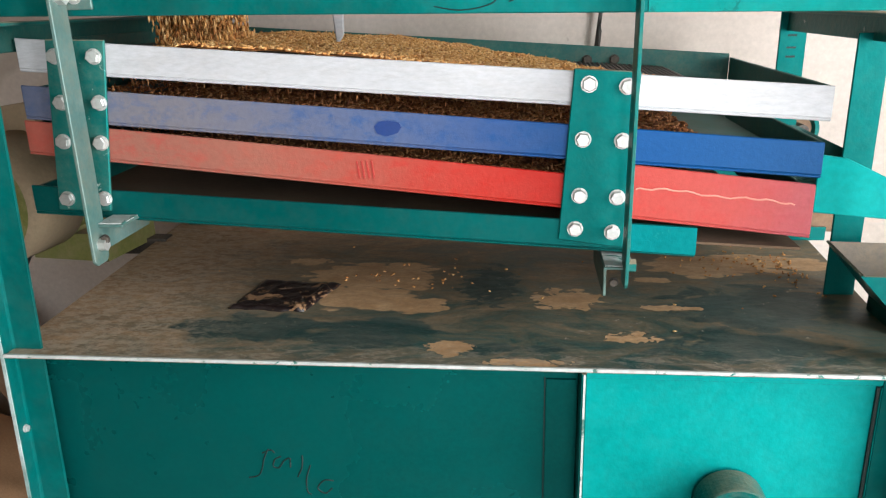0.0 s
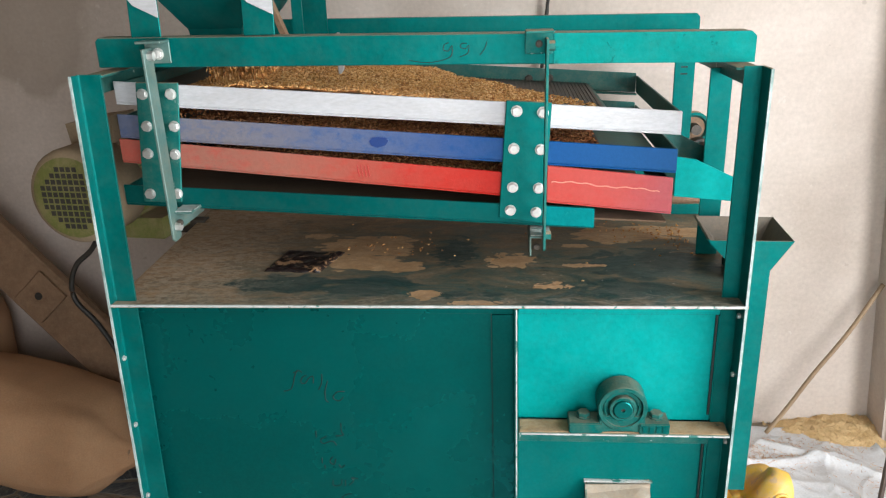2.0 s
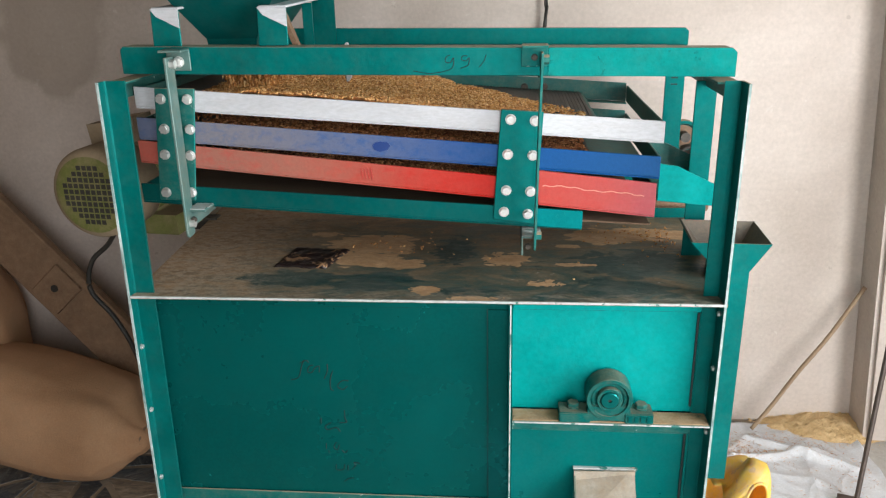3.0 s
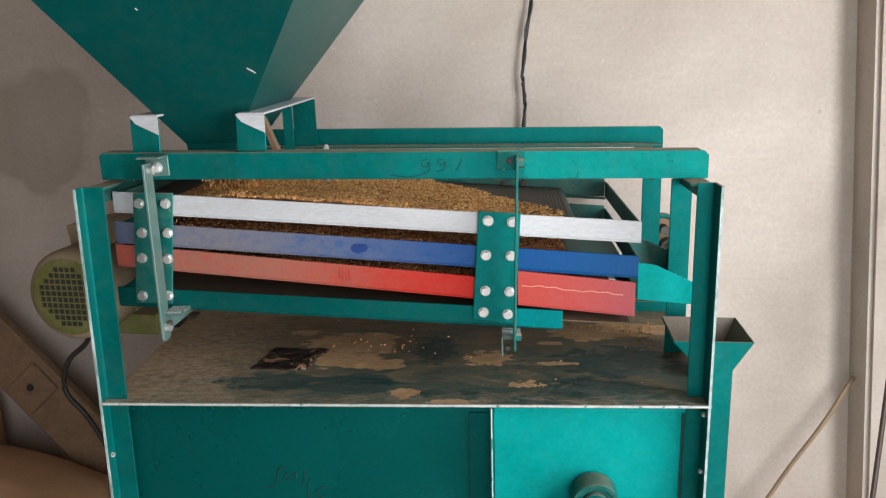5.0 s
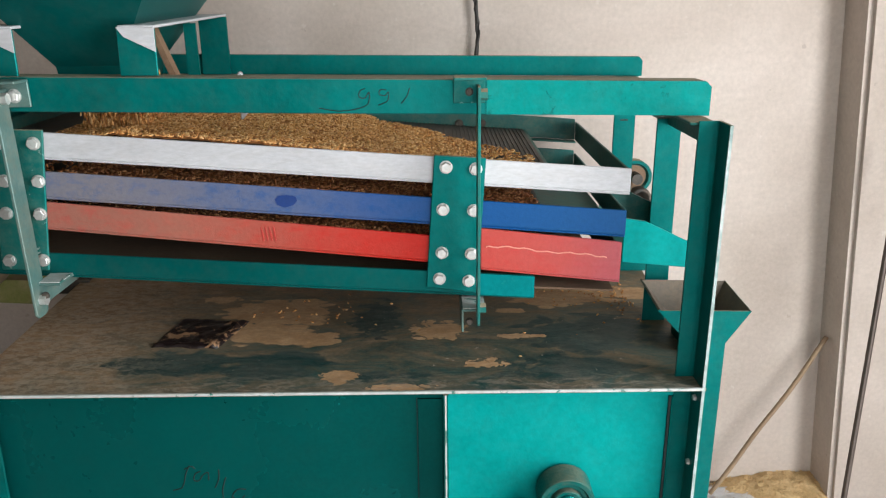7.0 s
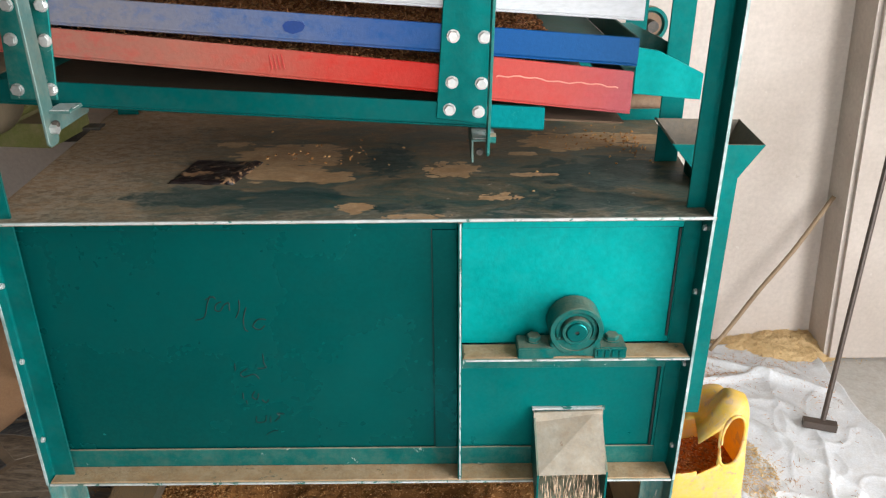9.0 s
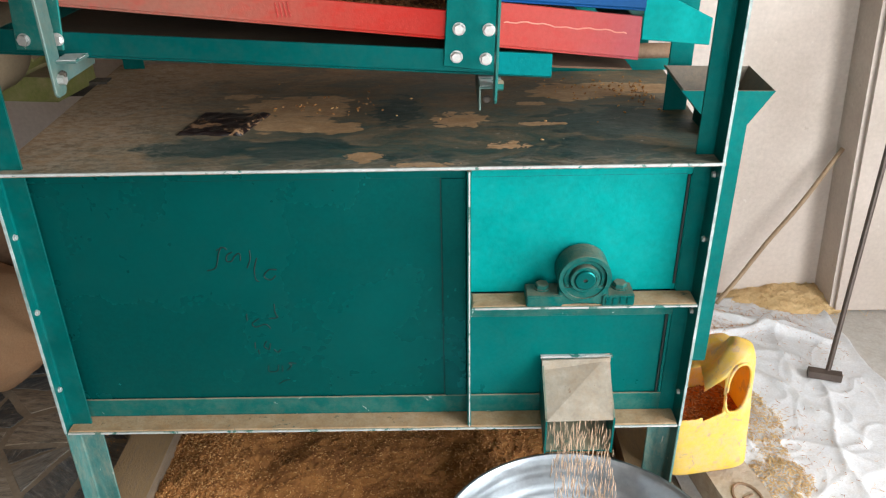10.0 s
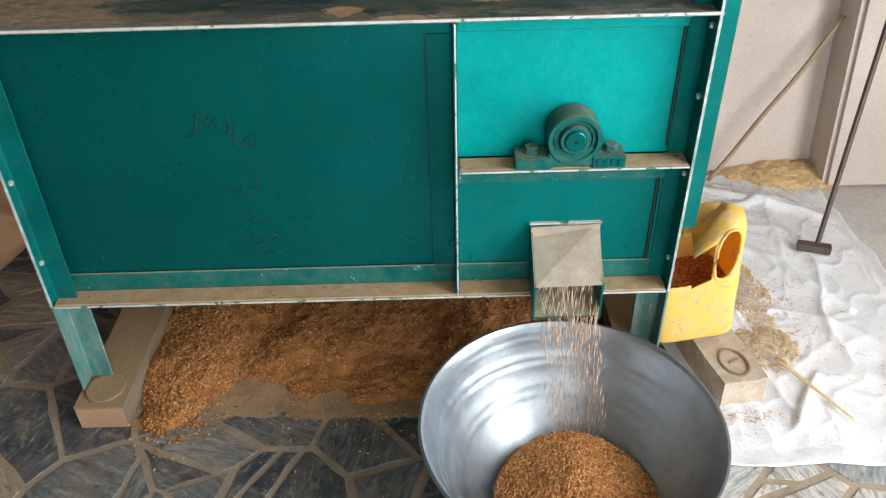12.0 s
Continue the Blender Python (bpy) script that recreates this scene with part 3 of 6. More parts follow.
def grains(name, places, size, material, ways=None, seed=1, stuff=True):
    """Many small six-sided kernels in one mesh. places: n x 3; size: length, thickness; ways: n x 3 long axes."""
    rng = np.random.default_rng(seed)
    n = len(places)
    d = rng.normal(size=(n, 3)) * (1, 1, 0.35) if ways is None else np.array(ways, float)
    d /= np.linalg.norm(d, axis=1)[:, None]
    u = np.cross(d, rng.normal(size=(n, 3)))
    u /= np.linalg.norm(u, axis=1)[:, None]
    w = np.cross(d, u)
    k = rng.uniform(0.75, 1.25, (n, 1))
    L, T = size[0] / 2 * k, size[1] / 2 * k
    v = np.empty((n, 8, 3))
    v[:, 0], v[:, 7] = places - d * L, places + d * L
    for i in range(3):
        c, s = math.cos(2.094 * i), math.sin(2.094 * i)
        v[:, 1 + i] = places - d * L * 0.4 + (u * c + w * s) * T
        v[:, 4 + i] = places + d * L * 0.4 + (u * c + w * s) * T
    f = []
    for i in range(3):
        j = (i + 1) % 3
        f += [(0, 1 + j, 1 + i, -1), (1 + i, 1 + j, 4 + j, 4 + i), (7, 4 + i, 4 + j, -1)]
    faces = []
    for k0 in range(n):
        o = 8 * k0
        faces += [tuple(o + q for q in face if q >= 0) for face in f]
    me = bpy.data.meshes.new(name)
    me.from_pydata(v.reshape(-1, 3).tolist(), [], faces)
    me.materials.append(material)
    me.polygons.foreach_set("use_smooth", [True] * len(me.polygons))
    return me


# ---- the room ----
def room():
    def slab(name, label, *ext, material=wall_mat, category="wall"):
        return solo(name, box(B(), *ext), material, label, category, kind="structure")

    slab("wall_north", "bare grey-beige cement plaster wall with damp stains", -3.0, 1.06, 0.868, 1.06, 0, 2.9)
    bm = soften(prism(B(), [(1.037, 0.755, 0), (1.5, 0.755, 0), (1.5, 0.755, 2.9), (0.82, 0.755, 2.9)], (0, 0.3, 0)), 0.012, 2)
    solo("wall_pier", bm, wall_mat, "plastered pier that projects from the wall", "wall", kind="structure")
    slab("wall_north_side", "plain plaster wall beyond the pier", 1.5, 1.76, 0.868, 1.06, 0, 2.9)
    # added out of view, dark to hold back fill light
    slab("wall_west", "unseen wall in dark brown, to limit bounced light", -3.2, -3.0, -2.9, 1.06, 0, 2.9, material=mud)
    # the daylight side has a wide doorway
    bm = B()
    for y0, y1, z0, z1 in ((-2.9, -2.2, 0, 2.9), (-0.4, 1.06, 0, 2.9), (-2.2, -0.4, 2.35, 2.9)):
        box(bm, 1.76, 1.96, y0, y1, z0, z1)
    solo("wall_east", bm, wall_mat, "plaster wall with a wide open doorway", "wall", kind="structure")
    bm = B()
    for x0, x1, z0, z1 in ((-3.0, -0.35, 0, 2.9), (1.15, 1.76, 0, 2.9), (-0.35, 1.15, 2.3, 2.9)):
        box(bm, x0, x1, -2.9, -2.7, z0, z1)
    solo("wall_south", bm, mud, "unseen dark brown wall with an open doorway, to limit bounced light", "wall", kind="structure")
    slab("ceiling", "unseen dark boarded ceiling, to limit bounced light", -3.2, 1.96, -2.9, 1.06, 2.9, 3.05, material=ceiling_mat, category="ceiling")
    floor = slab("floor", "crazy-paved floor of broken marble in sandy mortar", -3.2, 1.96, -2.9, 1.06, -0.1, 0.0, material=mortar, category="floor")
    solo("ground", box(B(), -60, 60, -60, 60, -0.15, -0.102), mortar, "dusty yard ground outside the doorway", "ground", kind="structure")
    return floor


floor = room()


def wall_cable():
    pts = smooth_path([(0.10, 0.845, 2.2), (0.112, 0.846, 1.62), (0.10, 0.85, 1.48), (0.082, 0.848, 1.34), (0.085, 0.848, 1.2), (0.07, 0.848, 1.0), (0.08, 0.848, 0.7)], 8)
    bm = tube(B(), pts, 0.0042)
    tube(bm, [p + Vector((0.004 * math.sin(i * 0.9), -0.004, 0)) for i, p in enumerate(pts)], 0.0035)
    solo("power_cable", bm, black, "black twisted cable hanging down the plaster wall", "cable", shade=True)


wall_cable()

# ---- the grain cleaner ----
XL, XR, ZT, ZB, BACK = -0.725, 0.376, 0.77, 0.268, 0.62


def cleaner():
    c = thing("grain_cleaner", (-0.17, 0.3, 0.06), "green-painted steel grain cleaning machine, dusty, on timber sleepers", "machine")
    # corner posts of angle iron, open to the front, with the forward edge painted white
    def post_iron(x, side, y, z0, z1, lean, wide):
        """L profile: a flange along the side, one facing the front, and the rolled fillet between them."""
        t = 0.0045
        heel = [(x, y), (x + side * wide, y), (x + side * wide, y - t), (x + side * (t + 0.003), y - t), (x + side * (t + 0.0009), y - t - 0.0009), (x + side * t, y - t - 0.003), (x + side * t, 0.0), (x, 0.0)]
        return prism(B(), [(px + lean * (z0 - ZB), py, z0) for px, py in heel], (lean * (z1 - z0), 0, z1 - z0))

    for x, side, y, wide, lean, z1 in ((XL, 1, 0.024, 0.041, 0.022, 1.165), (XR, -1, 0.044, 0.031, 0.0, 1.152)):
        post = part("post", post_iron(x, side, y, ZB, z1, lean, wide), green, c)
        part("leg", soften(post_iron(x, side, 0.042, 0.062, ZB, lean, 0.046), 0.001), worn_leg, c, "leg grey with dust")
        edge = prism(B(), [(x + lean * 0.002, -0.0018, 0.27), (x + side * 0.0042 + lean * 0.002, -0.0018, 0.27), (x + side * 0.0042 + lean * (z1 - ZB), -0.0018, z1), (x + lean * (z1 - ZB), -0.0018, z1)], (0, 0.002, 0))
        part("edge_stripe", edge, patchy_edge, post, "chipped white paint on the edge")
        for z in (0.66, 0.52, 0.36) if side > 0 else (0.745, 0.635, 0.50, 0.33):
            b = bolt(post, 0, 0, 0)
            b.matrix_basis = pose(x + lean * (z - ZB) + side * 0.005, 0.012 if side > 0 else 0.02, z, 0, 0, 90 * side) @ Matrix.Scale(0.55, 4)
        part("post", soften(angle_iron(B(), (x if side > 0 else x + 0.022, 0.585, 0.062), (0, 0, 1.103), (side, 0, 0), (0, 1, 0), 0.044, 0.0045), 0.001), green, c)
        xt = x + lean * (z1 - ZB)
        rail = angle_iron(B(), (xt + side * 0.006, y + 0.001, z1 - 0.002), (0, 0.62 - y, 0), (side, 0, 0), (0, 0, -1), 0.036, 0.0045)
        part("top_rail", soften(rail, 0.001), green_dusty, c, "dust-covered angle iron")
    for z in (1.105, 1.085, 1.07):
        part("pen_stroke", box(B(), 0.367, 0.382, 0.5838, 0.5846, z, z + 0.003), pen, c)
    part("middle_post", soften(angle_iron(B(), (0.388, 0.25, ZT), (0, 0, 0.355), (-1, 0, 0), (0, 1, 0), 0.04, 0.004), 0.001), green, c)

    # upper beams
    def beam(name, x0, x1, y, z0, z1, h, flange):
        bm = B()
        t = 0.0045
        prism(bm, [(x0, y, z0 - h), (x1, y, z1 - h), (x1, y, z1 - 0.008), (x1 - 0.008, y, z1), (x0 + 0.006, y, z0), (x0, y, z0 - 0.006)], (0, t, 0))
        zz0, zz1 = (z0, z1) if flange > 0 else (z0 - h, z1 - h)
        d = 0.036 * flange
        prism(bm, [(x0 + 0.006, y + t * (flange > 0), zz0), (x1 - 0.01, y + t * (flange > 0), zz1), (x1 - 0.01, y + t * (flange > 0), zz1 - t), (x0 + 0.006, y + t * (flange > 0), zz0 - t)], (0, d, 0))
        return part(name, soften(bm, 0.0012), green, c)

    def lighter_length(x0, x1):
        """The stretch of the front beam in a lighter green."""
        a, b = 1.217 - 0.015 * (x0 + 0.695), 1.217 - 0.015 * (x1 + 0.695)
        bm = prism(B(), [(x0, 0.0782, a - 0.0475), (x1, 0.0782, b - 0.0475), (x1, 0.0782, b - 0.008), (x1 - 0.008, 0.0782, b - 0.0005), (x0, 0.0782, a - 0.0005)], (0, 0.0016, 0))
        part("repainted_length", bm, beam_paint, c, "stretch of lighter green paint")

    lighter_length(0.06, 0.3705)
    front = beam("front_beam", -0.695, 0.371, 0.08, 1.217, 1.201, 0.048, 1)
    beam("rear_beam", -0.66, 0.371, 0.455, 1.222, 1.208, 0.036, -1)
    # hand-drawn marks on the beam
    strokes = (((-0.107, 1.195), (-0.114, 1.192), (-0.116, 1.184), (-0.108, 1.182), (-0.102, 1.19), (-0.104, 1.174), (-0.121, 1.167), (-0.146, 1.1645), (-0.172, 1.169)),
               ((-0.078, 1.193), (-0.086, 1.193), (-0.088, 1.187), (-0.08, 1.185), (-0.075, 1.19), (-0.077, 1.178), (-0.09, 1.172)),
               ((-0.046, 1.195), (-0.05, 1.184), (-0.058, 1.174)))
    for line_pts in strokes:
        part("pen_stroke", tube(B(), smooth_path([Vector((x, 0.0797, z)) for x, z in line_pts], 5), 0.0007, 5), pen, front)
    # peg hanging behind the beam
    bm = B()
    prism(bm, [(-0.343, 0.3, 1.18), (-0.336, 0.3, 1.2), (-0.33, 0.3, 1.2), (-0.325, 0.3, 1.18), (-0.326, 0.3, 1.132), (-0.337, 0.3, 1.118)], (0, 0.006, 0))
    part("gate_peg", soften(bm, 0.0015), white, c, "white-painted peg")

    # body: table sheet, frame ledges, panels
    bm = prism(B(), [(XL + 0.013, 0.0, ZT), (XR + 0.002, 0.0, ZT), (XR + 0.046, BACK, ZT), (XL - 0.02, BACK, ZT)], (0, 0, -0.004))
    part("table_sheet", bm, table_mat, c, "dark green sheet under drifts of brown dust")
    part("rear_lip", soften(box(B(), 0.12, 0.44, 0.508, 0.512, ZT + 0.0002, ZT + 0.024), 0.0008), green, c)
    part("roller", rod(B(), (0.28, 0.545, ZT + 0.026), (0.465, 0.545, ZT + 0.026), 0.02, 18), brown_wood, c, "brown wooden roller", shade=True)
    part("front_lip", soften(box(B(), XL + 0.016, XR - 0.003, -0.0028, 0.0006, ZT - 0.0018, ZT + 0.002), 0.0008), white_edge, c, "chipped white front edge")
    part("bottom_ledge", soften(angle_iron(B(), (XL + 0.005, 0.044, ZB), (XR - XL - 0.01, 0, 0), (0, -1, 0), (0, 0, 1), 0.044, 0.004), 0.001), green_dusty, c, "angle ledge under a layer of dust")
    part("ledge_dust", box(B(), XL + 0.008, XR - 0.008, 0.001, 0.039, ZB + 0.0042, ZB + 0.0075), ledge_dust_mat, c, "layer of pale dust")
    part("ledge_edge", box(B(), XL + 0.006, XR - 0.006, -0.0018, 0.0002, ZB + 0.0003, ZB + 0.0035), white_edge, c)
    part("divider", soften(box(B(), -0.0035, 0.0025, 0.0, 0.046, ZB + 0.008, ZT - 0.006), 0.0006), green, c)
    part("divider_edge", box(B(), -0.0014, 0.001, -0.0016, -0.0001, ZB + 0.006, ZT - 0.006), white_edge, c)
    ledge = part("bearing_ledge", soften(angle_iron(B(), (0.003, 0.044, 0.526), (XR - 0.009, 0, 0), (0, -1, 0), (0, 0, -1), 0.046, 0.004), 0.001), green_dusty, c, "ledge with a film of dust")
    part("ledge_dust", box(B(), 0.006, XR - 0.009, 0.001, 0.039, 0.5262, 0.5275), ledge_dust_mat, ledge, "film of pale dust")
    part("ledge_edge", box(B(), 0.004, XR - 0.007, -0.0038, -0.0022, 0.5227, 0.5255), white_edge, ledge)
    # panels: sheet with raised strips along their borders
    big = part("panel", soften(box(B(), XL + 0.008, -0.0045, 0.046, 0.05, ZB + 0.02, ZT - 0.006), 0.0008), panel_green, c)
    part("panel", soften(box(B(), 0.0035, XR - 0.006, 0.046, 0.05, 0.527, ZT - 0.006), 0.0008), daylit_green, c, "panel in lighter green, with doorway light in its colour")
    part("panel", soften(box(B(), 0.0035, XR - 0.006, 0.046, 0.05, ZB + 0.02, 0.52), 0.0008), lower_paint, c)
    for n, (x0, x1, z0, z1) in enumerate(((-0.042, -0.006, 0.3, 0.735), (XL + 0.044, -0.046, ZB + 0.006, 0.29),
                           (0.344, XR - 0.006, 0.53, 0.735), (0.34, XR - 0.006, 0.31, 0.492), (0.006, 0.335, ZB + 0.006, 0.306),
                           (XL + 0.009, -0.006, 0.738, 0.762), (0.005, XR - 0.007, 0.738, 0.762), (0.005, XR - 0.007, 0.495, 0.518))):
        part("panel_strip", soften(box(B(), x0, x1, 0.0415, 0.0458, z0, z1), 0.0012), daylit_green if n in (2, 6) else lower_paint if n in (3, 7) else green_dusty if n in (1, 4) else panel_green, c)
    part("seam", box(B(), 0.3395, 0.343, 0.0425, 0.0456, 0.54, 0.735), pen, c, "dark gap along the panel")
    part("seam", box(B(), 0.3355, 0.339, 0.0425, 0.0456, 0.31, 0.49), pen, c, "dark gap along the panel")
    for x0, x1, z0, z1 in ((-0.0446, -0.0432, 0.302, 0.736), (-0.68, -0.046, 0.2905, 0.2917), (-0.68, -0.046, 0.7362, 0.7374), (0.006, 0.338, 0.7362, 0.7374), (0.006, 0.335, 0.3065, 0.3077)):
        part("groove", box(B(), x0, x1, 0.0448, 0.0459, z0, z1), pen, c)
    # pen writing on the big panel, too faint to read
    scrawl = (((-0.402, 0.6204), (-0.4085, 0.6069), (-0.4132, 0.5898), (-0.4192, 0.5795), (-0.4321, 0.5756)),
                ((-0.4109, 0.6138), (-0.3992, 0.619), (-0.3939, 0.6148)),
                ((-0.3857, 0.6098), (-0.3943, 0.6052), (-0.3973, 0.5943), (-0.3896, 0.5927), (-0.3825, 0.6029), (-0.374, 0.6075), (-0.3743, 0.5937)),
                ((-0.3569, 0.6126), (-0.3583, 0.5954), (-0.3655, 0.5796)),
                ((-0.3469, 0.5986), (-0.3535, 0.578), (-0.3539, 0.5582), (-0.3485, 0.5531)),
                ((-0.3172, 0.5757), (-0.33, 0.576), (-0.3397, 0.5636), (-0.3296, 0.5562), (-0.3199, 0.5645)),
                ((-0.3296, 0.5091), (-0.3296, 0.4905), (-0.3269, 0.4815), (-0.341, 0.4803)),
                ((-0.3588, 0.4799), (-0.3716, 0.4704), (-0.3664, 0.4626), (-0.349, 0.4683), (-0.3413, 0.459)),
                ((-0.3789, 0.4902), (-0.3796, 0.4767)),
                ((-0.3512, 0.4337), (-0.3573, 0.422), (-0.3497, 0.4155), (-0.3455, 0.428)),
                ((-0.3407, 0.4153), (-0.335, 0.4088), (-0.329, 0.415)),
                ((-0.3723, 0.4302), (-0.3728, 0.4176)),
                ((-0.3681, 0.4144), (-0.3679, 0.4064)),
                ((-0.3545, 0.3803), (-0.3549, 0.3672), (-0.3402, 0.3685), (-0.3372, 0.3815)),
                ((-0.3302, 0.3797), (-0.3312, 0.3666)),
                ((-0.323, 0.3689), (-0.3138, 0.3793), (-0.3183, 0.3859), (-0.3054, 0.384)),
                ((-0.3414, 0.3386), (-0.3297, 0.3467), (-0.3202, 0.3482)))
    for line_pts in scrawl:
        part("pen_stroke", tube(B(), smooth_path([Vector((x, 0.0458, z)) for x, z in line_pts], 4), 0.001, 5), pen, big)
    # side and back skins
    for x in (XL + 0.006, XR - 0.009):
        part("side_panel", box(B(), x, x + 0.003, 0.052, BACK - 0.03, ZB, ZT - 0.006), panel_green, c)
    part("back_panel", box(B(), XL + 0.01, XR - 0.01, BACK - 0.03, BACK - 0.026, ZB, ZT - 0.006), panel_green, c)
    part("bottom_panel", box(B(), XL + 0.01, XR - 0.01, 0.05, BACK - 0.031, ZB + 0.001, ZB + 0.004), panel_green, c)

    # outlet chute: a dusty hood over a three-sided mouth
    chute = B()
    t = 0.0025
    prism(chute, [(0.128, 0.044, 0.378), (0.247, 0.044, 0.398), (0.131, -0.045, 0.324)], (0, 0, -t))
    prism(chute, [(0.247, 0.044, 0.398), (0.243, -0.045, 0.326), (0.131, -0.045, 0.324)], (0, 0, -t))
    prism(chute, [(0.128, 0.0325, 0.365), (0.247, 0.0325, 0.385), (0.247, 0.0325, 0.3955), (0.128, 0.0325, 0.392)], (0, 0.003, 0))
    part("chute_hood", chute, dusty_sheet, c, "hood plate grey with dust")
    part("chute_rim", box(B(), 0.126, 0.252, 0.0395, 0.0455, 0.392, 0.396), white_edge, c)
    for x, nm in ((0.128, 0), (0.243, 1)):
        part("chute_side", prism(B(), [(x, 0.044, 0.39), (x, -0.045, 0.322 + 0.006 * nm), (x, -0.045, 0.25), (x, 0.044, 0.3)], (0.003, 0, 0)), green, c)
    part("chute_floor", prism(B(), [(0.128, 0.044, 0.3), (0.246, 0.044, 0.3), (0.246, -0.04, 0.252), (0.128, -0.04, 0.252)], (0, 0, -t)), green, c)
    part("chute_back", box(B(), 0.131, 0.243, 0.036, 0.039, 0.298, 0.388), panel_green, c)

    # pillow-block bearing bolted on the ledge
    cx, cy, cz = 0.184, 0.016, 0.576
    bear = B()
    box(bear, cx - 0.092, cx - 0.034, cy - 0.019, cy + 0.022, 0.5262, 0.547)
    box(bear, cx + 0.03, cx + 0.082, cy - 0.019, cy + 0.022, 0.5262, 0.547)
    prism(bear, [(cx - 0.046, cy - 0.016, 0.5264), (cx - 0.014, cy - 0.016, 0.5295), (cx + 0.014, cy - 0.016, 0.5295), (cx + 0.046, cy - 0.016, 0.5264), (cx + 0.037, cy - 0.016, 0.562), (cx - 0.037, cy - 0.016, 0.562)], (0, 0.022, 0))
    ring = pose(cx, cy, cz, 90, 0, 0)
    lathe(bear, [(0.0, -0.026), (0.0415, -0.026), (0.043, -0.024), (0.043, 0.016), (0.0415, 0.0185), (0.0352, 0.0185), (0.0342, 0.008), (0.0, 0.008)], 44, ring)
    bb = part("bearing_housing", soften(bear, 0.0016, 2), cast_green, c, "green cast-iron pillow block")
    part("bearing_ring", lathe(B(), [(0.034, 0.0085), (0.0335, 0.013), (0.032, 0.014), (0.0275, 0.014), (0.027, 0.01), (0.0245, 0.01), (0.024, 0.018), (0.0225, 0.02), (0.0178, 0.02), (0.0172, 0.015)], 40, ring), cast_green, bb)
    part("shaft", lathe(B(), [(0.0, 0.019), (0.0032, 0.019), (0.0036, 0.0225), (0.015, 0.0225), (0.0168, 0.021), (0.0168, 0.0)], 32, ring), panel_green, bb, "painted shaft end")
    part("centre_hole", rod(B(), (cx, cy - 0.0185, cz), (cx, cy - 0.0196, cz), 0.0034, 12), black, bb)
    for x in (-0.065, 0.062):
        b = bolt(bb, 0, 0, 0)
        b.matrix_basis = pose(cx + x, cy + 0.006, 0.5472, -90, 0, 15) @ Matrix.Scale(1.35, 4)
        b.data = GREEN_BOLT
    for k in range(4):
        part("cast_mark", box(B(), cx + 0.036 + 0.0115 * k, cx + 0.043 + 0.0115 * k, cy - 0.0206, cy - 0.0188, 0.5305, 0.5425), panel_green, bb)

    # brackets that carry the hopper
    for x0, x1, strut in ((-0.634, -0.583, 0), (-0.443, -0.391, 1)):
        t = 0.004
        leg = part("hopper_bracket", soften(prism(B(), [(x0, 0.086, 1.214), (x1, 0.086, 1.214), (x1 + 0.0015, 0.086, 1.277), (x0 + 0.002, 0.086, 1.279)], (0, t, 0)), 0.001), green, c)
        part("white_corner", prism(B(), [(x0 + 0.0022, 0.0838, 1.279), (x1 + 0.0015, 0.0838, 1.277), (x1 + 0.001, 0.0838, 1.246), (x0 + 0.012, 0.0838, 1.266)], (0, 0.002, 0)), white, leg)
        part("bracket_top", soften(prism(B(), [(x0 + 0.004, 0.086, 1.281), (x1 + 0.002, 0.086, 1.281), (x1 + 0.008, 0.44, 1.289), (x0 + 0.01, 0.44, 1.289)], (0, 0, -t)), 0.001), white, c, "cream-painted flange")
        part("bracket_leg", soften(box(B(), x0 + 0.01, x1 + 0.008, 0.436, 0.44, 1.184, 1.284), 0.001), green, c)
        if strut:
            part("bracket_leg", soften(box(B(), x0 + 0.022, x0 + 0.042, 0.31, 0.314, 1.18, 1.277), 0.001), green, c)
            part("bracket_brace", prism(B(), [(x0 + 0.004, 0.2, 1.275), (x0 + 0.012, 0.2, 1.275), (x0 + 0.04, 0.2, 1.2), (x0 + 0.03, 0.2, 1.2)], (0, 0.02, 0)), brown_wood, c)
    # hanger lugs on the front beam
    for x, w in ((-0.608, 0.042), (0.014, 0.044)):
        lug = part("hanger_lug", soften(angle_iron(B(), (x + w, 0.0775, 1.2125), (-w, 0, 0), (0, -1, 0), (0, 0, -1), 0.038, 0.004), 0.001), steel_green if x < 0 else green_dusty, c)
        b = bolt(lug, 0, 0, 0)
        b.matrix_basis = pose(x + 0.022, 0.0735, 1.19, 0, 10, 0) @ Matrix.Scale(1.0 if x < 0 else 0.6, 4)
        b.data = BOLT if x < 0 else DARK_BOLT
    return c


cleaner()


